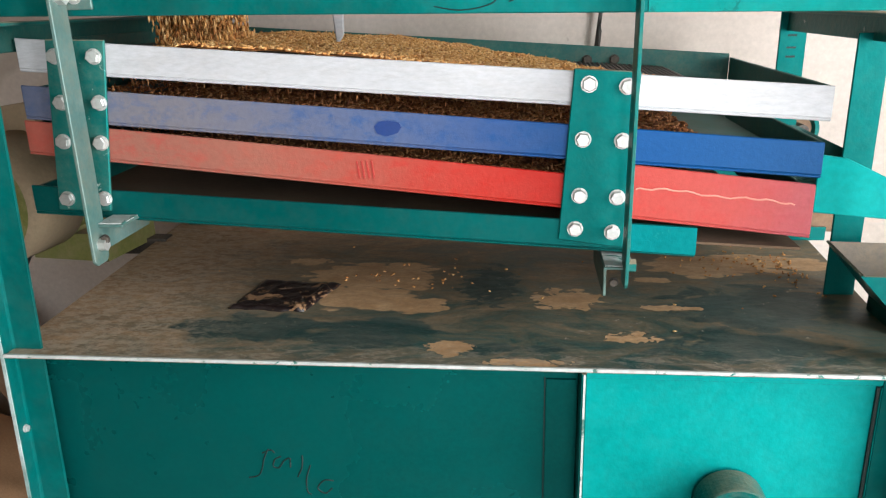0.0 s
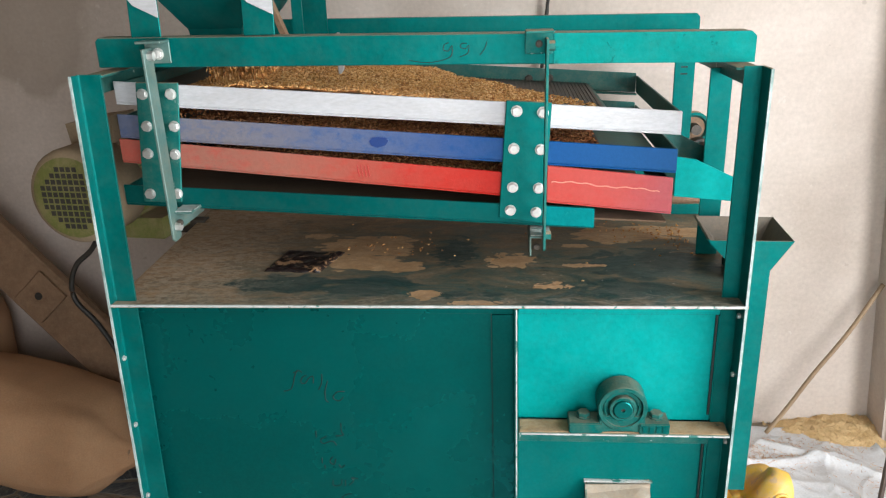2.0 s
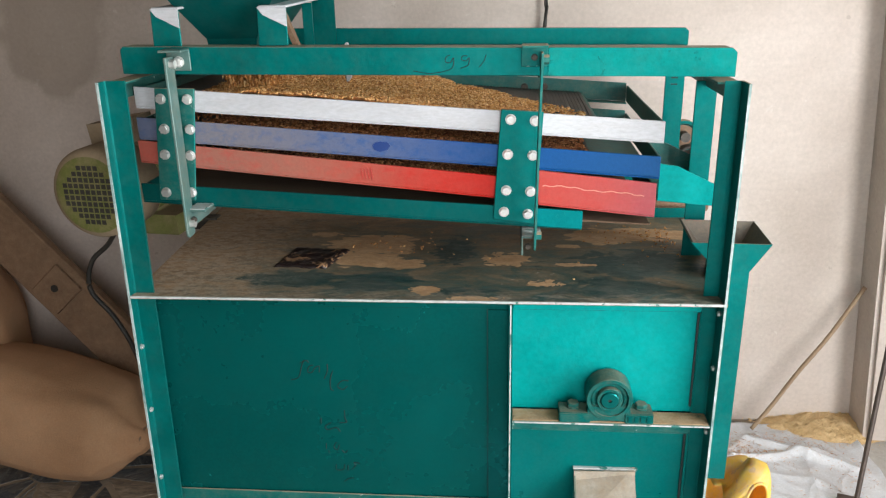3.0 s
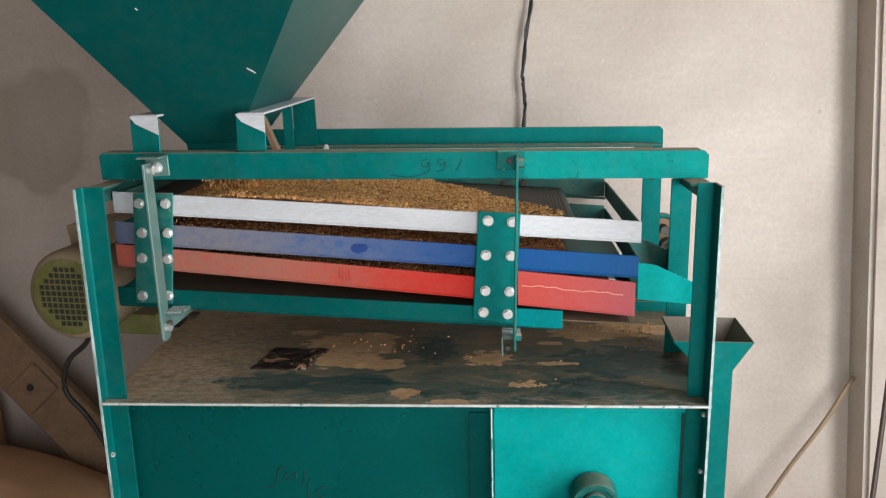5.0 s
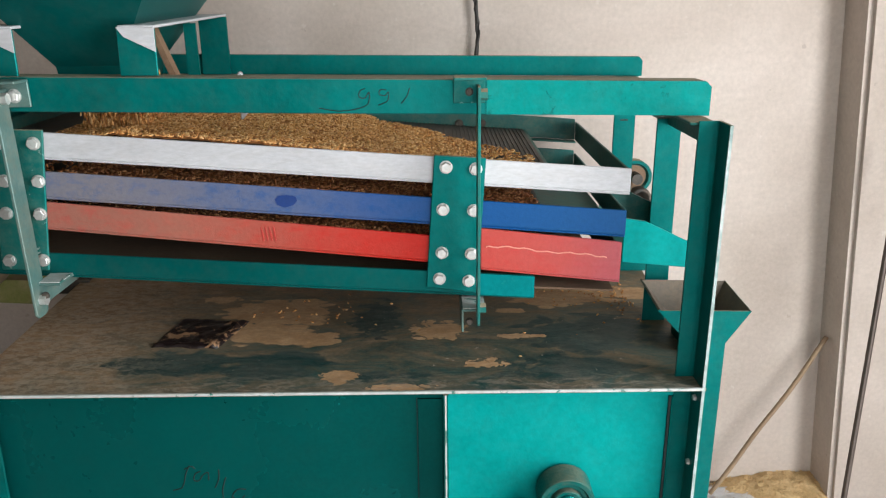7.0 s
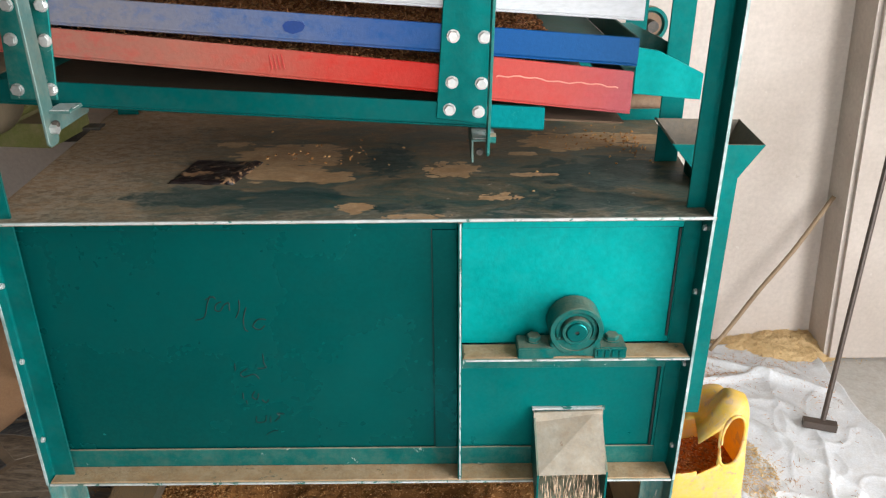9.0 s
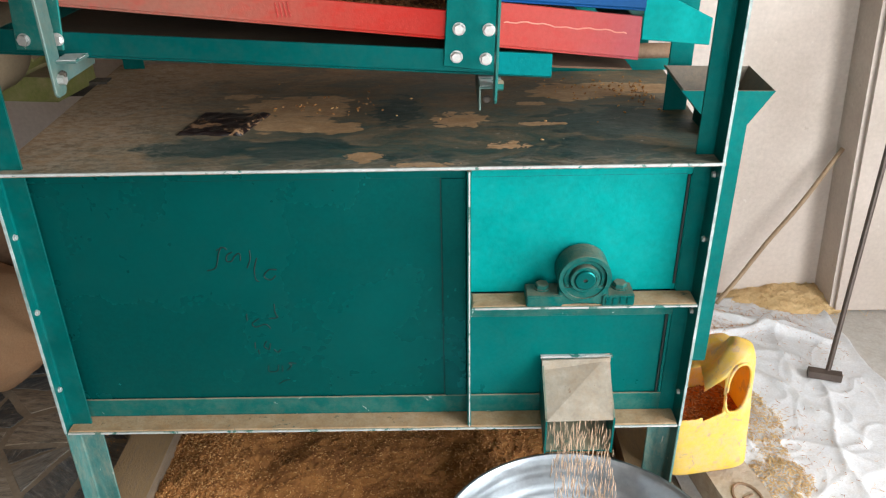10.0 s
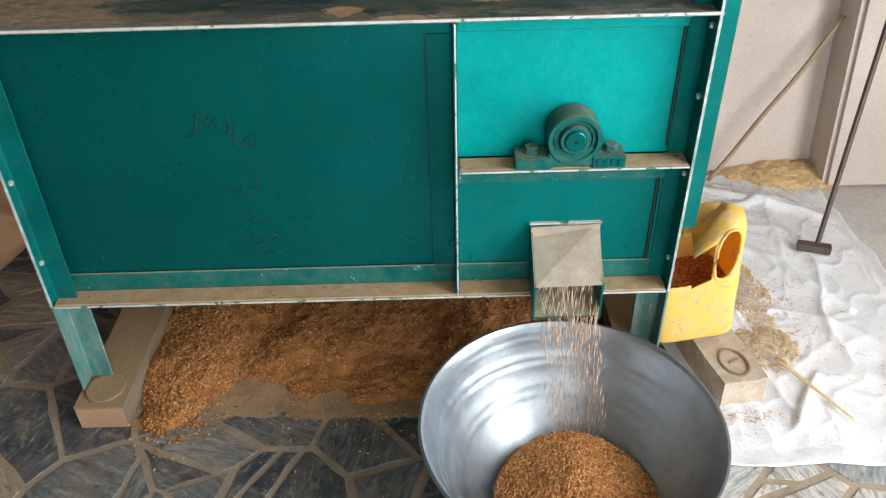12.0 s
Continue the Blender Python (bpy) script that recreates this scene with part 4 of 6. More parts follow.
def hopper():
    h = thing("feed_hopper", (-0.51, 0.24, 1.2), "dark green sheet-metal feed hopper on two white brackets", "hopper")

    def rim(z, gap=0.0):
        d = z - 1.2
        x0, x1 = -0.562 - 0.575 * max(d - 0.02, 0) + gap, -0.476 + 0.745 * max(d - 0.012, 0) - gap
        y0, y1 = 0.165 - 0.78 * max(d - 0.01, 0) + gap, 0.34 + 0.5 * max(d - 0.01, 0) - gap
        return [Vector(q) for q in ((x0, y0, z), (x1, y0, z), (x1, y1, z), (x0, y1, z))]

    zs = (1.19, 1.222, 1.8)
    for k, nm in enumerate(("front_plate", "side_plate", "back_plate", "side_plate")):
        bm = B()
        j = (k + 1) % 4
        for a, b in zip(zs, zs[1:]):
            lo, hi, lo2, hi2 = rim(a), rim(b), rim(a, 0.002), rim(b, 0.002)
            v = [bm.verts.new(q) for q in (lo[k], lo[j], hi[j], hi[k], lo2[k], lo2[j], hi2[j], hi2[k])]
            for q in ((0, 1, 2, 3), (7, 6, 5, 4), (0, 4, 5, 1), (2, 6, 7, 3), (1, 5, 6, 2), (3, 7, 4, 0)):
                bm.faces.new([v[i] for i in q])
        part(nm, bm, hopper_green, h)
    bm = B()
    top = rim(1.8)
    for k in range(4):
        rod(bm, top[k], top[(k + 1) % 4], 0.008, 8)
    part("rim", bm, hopper_green, h)
    # paint scratches
    for x, z, ln, tilt in ((-0.395, 1.353, 0.016, -40), (-0.545, 1.452, 0.005, -60)):
        y = 0.165 - 0.78 * (z - 1.21)
        part("scratch", box(B(), -ln / 2, ln / 2, -0.0008, 0.0004, -0.001, 0.001, pose(x, y, z, 38, 0, 0) @ pose(0, 0, 0, 0, -tilt, 0)), white, h)
    part("shutter", soften(box(B(), -0.57, -0.45, 0.16, 0.35, 1.182, 1.187), 0.001), dark_steel, h)


hopper()


# ---- the shaking sieve box ----
def line(x, a, b):
    """Height at x on the bar from a=(x, z) to b=(x, z)."""
    return a[1] + (b[1] - a[1]) * (x - a[0]) / (b[0] - a[0])


SIEVE_BASE = Vector((-0.2, 0.3, 0.88))
Y0, Y1 = 0.1, 0.54
DECKS = [((-0.689, 1.144), (0.269, 1.075), 0.036), ((-0.692, 1.088), (0.266, 1.012), 0.038), ((-0.696, 1.045), (-0.02, 0.976), 0.039)]


def bar(bm, x0, x1, za, zb, y, h0, h1=None, t=0.004):
    h1 = h0 if h1 is None else h1
    return prism(bm, [(x0, y, za - h0), (x1, y, zb - h1), (x1, y, zb), (x0, y, za)], (0, t, 0))


def angle_bar(x0, x1, za, zb, y, h0, h1=None, inward=0.03):
    bm = bar(B(), x0, x1, za, zb, y, h0, h1)
    h1 = h0 if h1 is None else h1
    t = 0.0035
    prism(bm, [(x0, y, za - h0), (x1, y, zb - h1), (x1, y, zb - h1 - t), (x0, y, za - h0 - t)], (0, inward, 0))
    return soften(bm, 0.0012)


RED_SMEAR = surface("red_paint_streak", (0.36, 0.02, 0.015), (0.42, 0.03, 0.02), 0.5)


def sieve_box():
    s = thing("sieve_box", SIEVE_BASE, "stack of white, blue and red sieve frames on green plates", "sieve")
    inside = surface("dark_green_inside", (0.0, 0.1, 0.088), (0.004, 0.13, 0.115), 0.5, 0, 8, 90, 0.2, dust=0.25)
    names = (("upper_frame", white, "white-painted frame bar"), ("middle_frame", blue_paint, "blue-painted bar, dusty at the feed end"), ("lower_frame", red_paint, "red-painted bar, dusty at the feed end"))
    for (a, b, h), (nm, m, lab) in zip(DECKS, names):
        f = part(nm, angle_bar(a[0], b[0], a[1], b[1], Y0, h), m, s, lab)
        xe = 0.262
        ze = line(xe, a, b)
        part("rear_bar", angle_bar(a[0], xe, a[1] + 0.006, ze + 0.006, Y1, h + 0.006, inward=-0.02), inside, f, "green rear bar")
        if nm != "lower_frame":
            part("end_bar", soften(prism(B(), [(xe, Y0 + 0.004, ze - h), (xe, Y1, ze - h), (xe, Y1, ze), (xe, Y0 + 0.004, ze)], (0.004, 0, 0)), 0.001), inside, f, "green end bar")
        part("end_bar", soften(prism(B(), [(a[0] + 0.006, Y0 + 0.004, a[1] - h), (a[0] + 0.006, Y1, a[1] - h), (a[0] + 0.006, Y1, a[1] - 0.004), (a[0] + 0.006, Y0 + 0.004, a[1] - 0.004)], (0.004, 0, 0)), 0.001), inside, f, "green end bar")
    # taller discharge board at the end of the lower frame
    pk = angle_bar(0.05, 0.262, 0.987, 0.963, Y0, 0.062, 0.061)
    lo = part("discharge_board", pk, pink_paint, s, "faded red board with a weld seam")
    seam = smooth_path([(0.058, Y0 - 0.001, 0.958), (0.1, Y0 - 0.001, 0.957), (0.15, Y0 - 0.001, 0.949), (0.2, Y0 - 0.001, 0.946), (0.24, Y0 - 0.001, 0.939)], 6)
    part("weld_seam", tube(B(), [p + Vector((0, 0, 0.0012 * math.sin(i * 1.7))) for i, p in enumerate(seam)], 0.0011, 6), surface("weld_line", (0.62, 0.2, 0.17), (0.7, 0.3, 0.22), 0.6), lo)
    part("end_bar", soften(prism(B(), [(0.258, Y0 + 0.005, 0.905), (0.258, Y1, 0.905), (0.258, Y1, 0.955), (0.258, Y0 + 0.005, 0.955)], (0.004, 0, 0)), 0.001), inside, lo)
    part("rear_bar", angle_bar(-0.02, 0.258, 0.976, 0.95, Y1, 0.05, inward=-0.02), inside, lo)
    # smears of fresh paint on the bars
    smear = [(-0.252, 1.034), (-0.246, 1.040), (-0.236, 1.041), (-0.222, 1.039), (-0.219, 1.033), (-0.224, 1.026), (-0.238, 1.022), (-0.249, 1.026)]
    part("paint_smear", prism(B(), [(x, Y0 - 0.0008, z) for x, z in smear], (0, 0.0008, 0)), surface("deep_blue_paint", (0.0, 0.024, 0.14), (0.0, 0.032, 0.17), 0.4), s, "darker blue paint smear")
    for k in range(4):
        part("paint_smear", prism(B(), [(-0.2765 + 0.006 * k, Y0 - 0.0008, 0.992), (-0.275 + 0.006 * k, Y0 - 0.0008, 0.993), (-0.272 + 0.006 * k, Y0 - 0.0008, 0.972), (-0.274 + 0.006 * k, Y0 - 0.0008, 0.970)], (0, 0.0008, 0)), RED_SMEAR, s, "bright red finger streak")
    # base rail
    g = part("base_rail", angle_bar(-0.703, 0.132, 0.962, 0.911, Y0, 0.034), hopper_green, s)
    part("rail_end", prism(B(), [(0.047, Y0 - 0.0016, 0.8822), (0.1322, Y0 - 0.0016, 0.877), (0.1322, Y0 - 0.0016, 0.9102), (0.047, Y0 - 0.0016, 0.9154)], (0, 0.0015, 0)), surface("bluish_green_paint", (0.0, 0.12, 0.13), (0.0, 0.16, 0.17), 0.4, 0, 14, 120, 0.3, chip=(0.02, 0.2, 0.18), chip_at=0.64, gloss=(0.06, 1.0, 0.95)), g, "end repainted in a bluer green")
    part("rear_rail", angle_bar(-0.703, 0.362, 0.962, 0.888, Y1, 0.044, inward=-0.02), green, g)
    part("end_piece", soften(prism(B(), [(-0.7, Y0 + 0.005, 0.93), (-0.7, Y1, 0.93), (-0.7, Y1, 0.96), (-0.7, Y0 + 0.005, 0.96)], (0.004, 0, 0)), 0.001), green, g)
    # bottom tray under the lower frame: catches the clean grain
    part("bottom_tray", prism(B(), [(-0.69, Y0 + 0.006, 0.935), (0.255, Y0 + 0.006, 0.885), (0.255, Y1 - 0.004, 0.885), (-0.69, Y1 - 0.004, 0.935)], (0, 0, -0.003)), surface("brown_dusty_tray", (0.085, 0.05, 0.028), (0.15, 0.088, 0.05), 0.9), s)

    # side plates with eight bolts each, front and back
    def plate(corners, rows, y, back=False):
        pl = part("side_plate", soften(prism(B(), [(x, y, z) for x, z in corners], (0, 0.0045, 0)), 0.0012), green_dusty if corners[0][0] < -0.3 else green, s)
        for i, (x, z) in enumerate(rows):
            b = bolt(pl, x, y, z, 17 * i)
            if back:
                b.matrix_basis = pose(x, y, z, 0, 17 * i, 0)
        return pl

    p1 = [(-0.667, 0.931), (-0.597, 0.929), (-0.572, 1.14), (-0.647, 1.142)]
    b1 = [(-0.637, 1.122), (-0.587, 1.121), (-0.638, 1.067), (-0.589, 1.066), (-0.644, 1.019), (-0.595, 1.017), (-0.652, 0.946), (-0.602, 0.946)]
    p2 = [(-0.032, 0.896), (0.045, 0.886), (0.057, 1.094), (-0.018, 1.099)]
    b2 = [(-0.001, 1.081), (0.042, 1.078), (-0.006, 1.018), (0.039, 1.016), (-0.008, 0.951), (0.036, 0.949), (-0.012, 0.91), (0.032, 0.906)]
    plate(p1, b1, Y0 - 0.005)
    plate(p2, b2, Y0 - 0.005)
    rear = part("rear_plate", prism(B(), [(x, Y1 + 0.005, z) for x, z in p2], (0, 0.0045, 0)), green, s)
    part("rear_plate", prism(B(), [(x, Y1 + 0.005, z) for x, z in p1], (0, 0.0045, 0)), green, s)
    for x in (0.03, 0.075):
        b = bolt(rear, 0, 0, 0)
        b.matrix_basis = pose(x, Y1 - 0.001, 1.075) @ Matrix.Scale(0.9, 4)
        b.data = DARK_BOLT
    # small feet that the hangers are bolted to
    for x, z in ((-0.6, 0.922), (0.02, 0.874)):
        bm = angle_iron(B(), (x, 0.058, z), (0, 0.13, 0), (1, 0, 0), (0, 0, -1), 0.036, 0.0035)
        ft = part("hanger_foot", soften(bm, 0.0008), steel_green, s)
        part("foot_paint", box(B(), x + 0.002, x + 0.035, 0.06, 0.187, z + 0.0002, z + 0.0014), white_edge, ft)
        b = bolt(ft, 0, 0, 0)
        b.matrix_basis = pose(x + 0.012, 0.058, z - 0.018) @ Matrix.Scale(0.6, 4)
        b.data = DARK_BOLT
    # screens: dark punched sheet, built as cross bars on the seen stretch
    for k, (x0, x1) in enumerate(((-0.68, 0.158), (-0.685, 0.15), (-0.69, 0.2))):
        a, b, h = DECKS[k]
        dz = 0.022
        part("screen", prism(B(), [(x0, Y0 + 0.005, line(x0, a, b) - dz), (x1, Y0 + 0.005, line(x1, a, b) - dz), (x1, Y1, line(x1, a, b) - dz), (x0, Y1, line(x0, a, b) - dz)], (0, 0, -0.0015)), dark_steel, s, "dark perforated steel screen")
        if k < 2:
            bm = B()
            x = -0.12
            while x < x1 - 0.002:
                z = line(x, a, b) - dz
                box(bm, x, x + 0.0035, Y0 + 0.006, Y1 - 0.003, z, z + 0.002)
                x += 0.0075
            tagged(part("screen_ribs", bm, dark_steel, s, "narrow slots of the screen"), kind="stuff")
    # plates that carry the overs out at the end
    a, b, h = DECKS[1]
    part("discharge_plate", prism(B(), [(0.15, Y0 + 0.006, 0.998), (0.25, Y0 + 0.006, 0.985), (0.25, Y1 - 0.004, 0.985), (0.15, Y1 - 0.004, 0.998)], (0, 0, -0.002)), inside, s)
    part("upper_cross_bar", soften(prism(B(), [(0.156, Y0 + 0.004, 1.06), (0.164, Y0 + 0.004, 1.06), (0.164, Y0 + 0.004, 1.052), (0.156, Y0 + 0.004, 1.052)], (0, Y1 - Y0 - 0.006, 0)), 0.001), inside, s)
    # discharge spout at the end
    # the light falling on the spout is put into its brighter green
    sp = part("spout", soften(prism(B(), [(0.268, 0.118, 0.995), (0.3, 0.118, 0.99), (0.372, 0.118, 0.955), (0.372, 0.118, 0.915), (0.268, 0.118, 0.925)], (0, 0.004, 0)), 0.001), daylit_green, s, "green sheet-metal spout")
    part("spout_back", prism(B(), [(0.268, 0.3, 1.0), (0.3, 0.3, 1.0), (0.372, 0.3, 0.965), (0.372, 0.3, 0.915), (0.268, 0.3, 0.925)], (0, 0.004, 0)), inside, sp)
    part("spout_floor", prism(B(), [(0.268, 0.122, 0.928), (0.372, 0.122, 0.918), (0.372, 0.3, 0.918), (0.268, 0.3, 0.928)], (0, 0, -0.003)), inside, sp)
    return s


sieve = sieve_box()


def hanger(x, lean, label):
    """A flat spring strap seen on its narrow side, hung from the beam."""
    h = thing("hanger_strap", (x, 0.06, 1.19), label, "strap", "hanger straps")
    z0, z1 = (0.872, 1.2) if x < 0 else (0.852, 1.2)
    bm = prism(B(), [(x, 0.04, z1), (x, 0.073, z1), (x + lean, 0.073, z0 + 0.006), (x + lean, 0.067, z0), (x + lean, 0.046, z0), (x + lean, 0.04, z0 + 0.006)], (0.0045, 0, 0))
    part("strap", soften(bm, 0.0008), steel_green if x < 0 else green_dusty, h)
    for z in (1.188, z0 + 0.025):
        bm = B()
        rod(bm, (x + 0.004 + lean * (z < 1), 0.056, z), (x + 0.014 + lean * (z < 1), 0.056, z), 0.008, 6)
        part("nut", bm, bolt_steel if x < 0 else green_dusty, h)
    return h


hangers = [hanger(-0.6, 0.0, "pale green steel hanger strap at the feed end"), hanger(0.046, -0.004, "dark green steel hanger strap beside the bolted plate")]


def side_spout():
    s = thing("side_spout", (0.41, 0.16, 0.33), "green sheet-metal side hopper with a long down-spout", "spout")
    lo = [(0.385, 0.11, 0.79), (0.443, 0.11, 0.79), (0.443, 0.2, 0.79), (0.385, 0.2, 0.79)]
    hi = [(0.332, 0.108, 0.848), (0.478, 0.108, 0.845), (0.478, 0.225, 0.852), (0.332, 0.225, 0.856)]
    inn = surface("worn_spout_inside", (0.1, 0.09, 0.07), (0.16, 0.13, 0.1), 0.6, 0.3, 12, 120, 0.2, dust=0.4)
    for k in range(4):
        j = (k + 1) % 4
        bm = B()
        out = [Vector(q) for q in (lo[k], lo[j], hi[j], hi[k])]
        nrm = (out[1] - out[0]).cross(out[3] - out[0]).normalized()
        prism(bm, out, -nrm * 0.0025)
        part("funnel_plate", bm, green, s)
        bm = prism(B(), [q - nrm * 0.0028 for q in out], -nrm * 0.0006)
        part("funnel_lining", bm, inn, s)
    bm = B()
    for x0, x1, y0, y1 in ((0.385, 0.443, 0.11, 0.113), (0.385, 0.388, 0.113, 0.2), (0.44, 0.443, 0.113, 0.2), (0.385, 0.443, 0.197, 0.2)):
        box(bm, x0, x1, y0, y1, 0.33, 0.79)
    part("down_spout", bm, green, s)


side_spout()


# ---- things round the machine ----
def timber(x0, x1, label):
    t = thing("timber_sleeper", ((x0 + x1) / 2, 0.25, 0), label, "timber", "timber sleepers")
    part("beam", soften(box(B(), x0, x1, -0.04, 0.68, 0, 0.056), 0.004, 2), wood, t)
    part("end_face", soften(box(B(), x0 + 0.003, x1 - 0.003, -0.043, -0.0402, 0.003, 0.053), 0.001), red_block, t, "reddish sawn end")
    part("washer", lathe(B(), [(0.0, 0.0), (0.036, 0.0), (0.038, 0.003), (0.036, 0.006), (0.0, 0.006)], 24, pose((x0 + x1) / 2 + 0.0, 0.006, 0.0562)), wood, t, "dusty round base plate")


timber(-0.735, -0.64, "dusty weathered timber sleeper under the machine legs")
timber(0.325, 0.405, "timber sleeper under the legs beside the jerrycan")


def basin():
    bx, by = 0.17, -0.235
    b = thing("basin", (bx, by, 0), "wide spun-aluminium basin half full of cleaned grain", "basin")
    prof = [(0.0, 0.002), (0.05, 0.003), (0.09, 0.012), (0.13, 0.035), (0.165, 0.07), (0.195, 0.112), (0.218, 0.155), (0.234, 0.197), (0.238, 0.203), (0.242, 0.203), (0.243, 0.199),
            (0.24, 0.195), (0.222, 0.152), (0.199, 0.109), (0.169, 0.066), (0.134, 0.031), (0.093, 0.008), (0.05, 0.0), (0.0, 0.0)]
    fine = []
    for (r0, z0), (r1, z1) in zip(prof, prof[1:]):
        for k in range(10):
            t = k / 10
            fine.append((r0 + (r1 - r0) * t, z0 + (z1 - z0) * t))
    bm = lathe(B(), fine + [prof[-1]], 120, pose(bx, by, 0))
    for v in bm.verts:
        d = Vector((v.co.x - bx, v.co.y - by, v.co.z))
        if 0.06 < d.z < 0.19:
            k = 0.0007 * math.sin(d.z * 430 + noise.noise(d * 7)) * max(0, 0.55 + 1.2 * noise.noise(Vector((d.z * 40, 3, 1)))) * max(0.25, 0.7 + noise.noise(d * 5)) + 0.0011 * noise.noise(d * 22) - 0.0012 * max(0, noise.noise(d * 48) - 0.35)
            v.co += Vector((d.x, d.y, 0)).normalized() * k
    part("bowl", bm, basin_steel, b, shade=True)
    # the heap of grain
    hx, hy = 0.185, -0.275
    h = thing("grain_heap", (hx, hy, 0.06), "heap of brown cleaned wheat grain lying in the basin", "grain", kind="stuff")
    rng = np.random.default_rng(4)

    def height(r, a):
        return 0.108 - 0.36 * r - 0.006 * math.sin(3 * a) * r / 0.12 if r > 0.02 else 0.101

    bm = B()
    rings = []
    for i in range(15):
        r = 0.138 * i / 14
        rings.append([bm.verts.new((hx + r * math.cos(a), hy + r * math.sin(a), height(r, a) - 0.003)) for a in [2 * math.pi * k / 40 for k in range(40)]])
    for p, q in zip(rings, rings[1:]):
        for k in range(40):
            bm.faces.new((p[k], p[(k + 1) % 40], q[(k + 1) % 40], q[k]))
    part("heap_body", bm, grain_dark, h, shade=True)
    r, a = 0.136 * np.sqrt(rng.uniform(0, 1, 9500)), rng.uniform(0, 2 * math.pi, 9500)
    pts = np.array([(hx + q * math.cos(w), hy + q * math.sin(w), height(q, w) + 0.001 * rng.uniform(-1, 1)) for q, w in zip(r, a)])
    hang(new("kernels", grains("kernels", pts, (0.0076, 0.0042), grain_mat, seed=5)), h)["kind"] = "stuff"


basin()


def jerrycan():
    jx, jy, jz = 0.462, 0.168, 0.0745
    j = thing("jerrycan", (jx, jy, jz), "dusty yellow plastic jerrycan, cut open, holding reddish grain", "jerrycan")
    m = pose(jx + 0.006, jy, jz, 0, -5, 5)
    w, d = 0.085, 0.076
    seg = 264

    def outline(s):
        pts = []
        for k in range(seg):
            a = 2 * math.pi * (k + 0.5) / seg
            cx, cy = math.cos(a), math.sin(a)
            pts.append((s * w * math.copysign(abs(cx) ** 0.34, cx), -0.016 + s * d * math.copysign(abs(cy) ** 0.34, cy)))
        return pts

    def ease(v):
        v = min(1.0, max(0.0, v))
        return v * v * (3 - 2 * v)

    def crest(x, y):
        """Height of the shoulder: highest where the moulded handle rises."""
        return 0.205 + 0.03 * (x + w) / (2 * w) + 0.048 * ease((x + 0.01) / 0.07) * ease((0.03 - y) / 0.09)

    def cut_away(x, y, z):
        """The opening sawn into the side, and the finger hole behind the handle."""
        edge = 0.01 - 0.3 * max(0.0, z - 0.19) - 2.2 * max(0.0, 0.165 - z) ** 1.5
        if y < -0.03 and x < edge and 0.147 < z < 0.218 + 0.12 * (x + w):
            return True
        if x < -0.02 and y < 0.0 and 0.15 < z < 0.225:
            return True
        across, along = x - 0.045 - 0.12 * (z - 0.21), z - 0.208
        return y < -0.05 and (abs(across) / 0.021) ** 2.4 + (abs(along) / 0.056) ** 2.4 < 1

    bm = B()
    n = 120
    rings = []
    for i in range(n + 1):
        row = []
        for x, y in outline(1.0):
            z = crest(x, y) * i / n
            s = 1.0 - 0.08 * max(0, 1 - z / 0.012) ** 2 + 0.005 * math.sin(z * 60)
            s -= 0.05 * max(0.0, (i / n - 0.9) / 0.1) ** 2
            row.append(bm.verts.new(m @ Vector((x * s, -0.016 + (y + 0.016) * s, z))))
        rings.append(row)
    for i in range(1, 9):
        f = 0.95 - 0.118 * i
        rings.append([bm.verts.new(m @ Vector((x * f, -0.016 + (y + 0.016) * f, crest(x, y) * (i < 4) + crest(x * f, y * f) * (i >= 4) + 0.004 * min(i, 2)))) for x, y in outline(1.0)])
    back = m.inverted()
    for p, q in zip(rings, rings[1:]):
        for k in range(seg):
            f = (p[k], p[(k + 1) % seg], q[(k + 1) % seg], q[k])
            mid = back @ ((f[0].co + f[2].co) / 2)
            if not cut_away(mid.x, mid.y, mid.z):
                bm.faces.new(f)
    bm.faces.new(rings[0][::-1])
    bmesh.ops.delete(bm, geom=[v for v in bm.verts if not v.link_faces], context="VERTS")
    body = part("body", bm, yellow, j, shade=True)
    mod = body.modifiers.new("thickness", "SOLIDIFY")
    mod.thickness = 0.003
    hole = [m @ Vector((0.045 + 0.12 * 0.056 * math.sin(a) + 0.0215 * math.copysign(abs(math.cos(a)) ** 0.83, math.cos(a)), -0.0905, 0.208 + 0.0565 * math.copysign(abs(math.sin(a)) ** 0.83, math.sin(a)))) for a in [2 * math.pi * k / 28 for k in range(29)]]
    part("handle", tube(B(), hole, 0.0032, 8), yellow, j, "rounded moulding round the finger hole", shade=True)
    bm = B()
    fill = [m @ Vector((x, y, 0.01)) for x, y in outline(0.93)]
    prism(bm, fill, (0, 0, 0.09))
    # the glow inside the yellow plastic is put into the chaff's orange
    part("grain_fill", bm, surface("orange_lit_chaff", (0.55, 0.13, 0.02), (0.68, 0.2, 0.035), 0.8, 0, 30, 200, 0.6), j, "chaff, orange with the light through the plastic")
    rng = np.random.default_rng(9)
    q = np.array([m @ Vector((x, y, 0.102)) for x, y in rng.uniform((-0.076, -0.084), (0.076, 0.052), (900, 2))])
    hang(new("chaff", grains("chaff", q, (0.009, 0.0025), grain_dark, seed=10)), j)["kind"] = "stuff"


jerrycan()


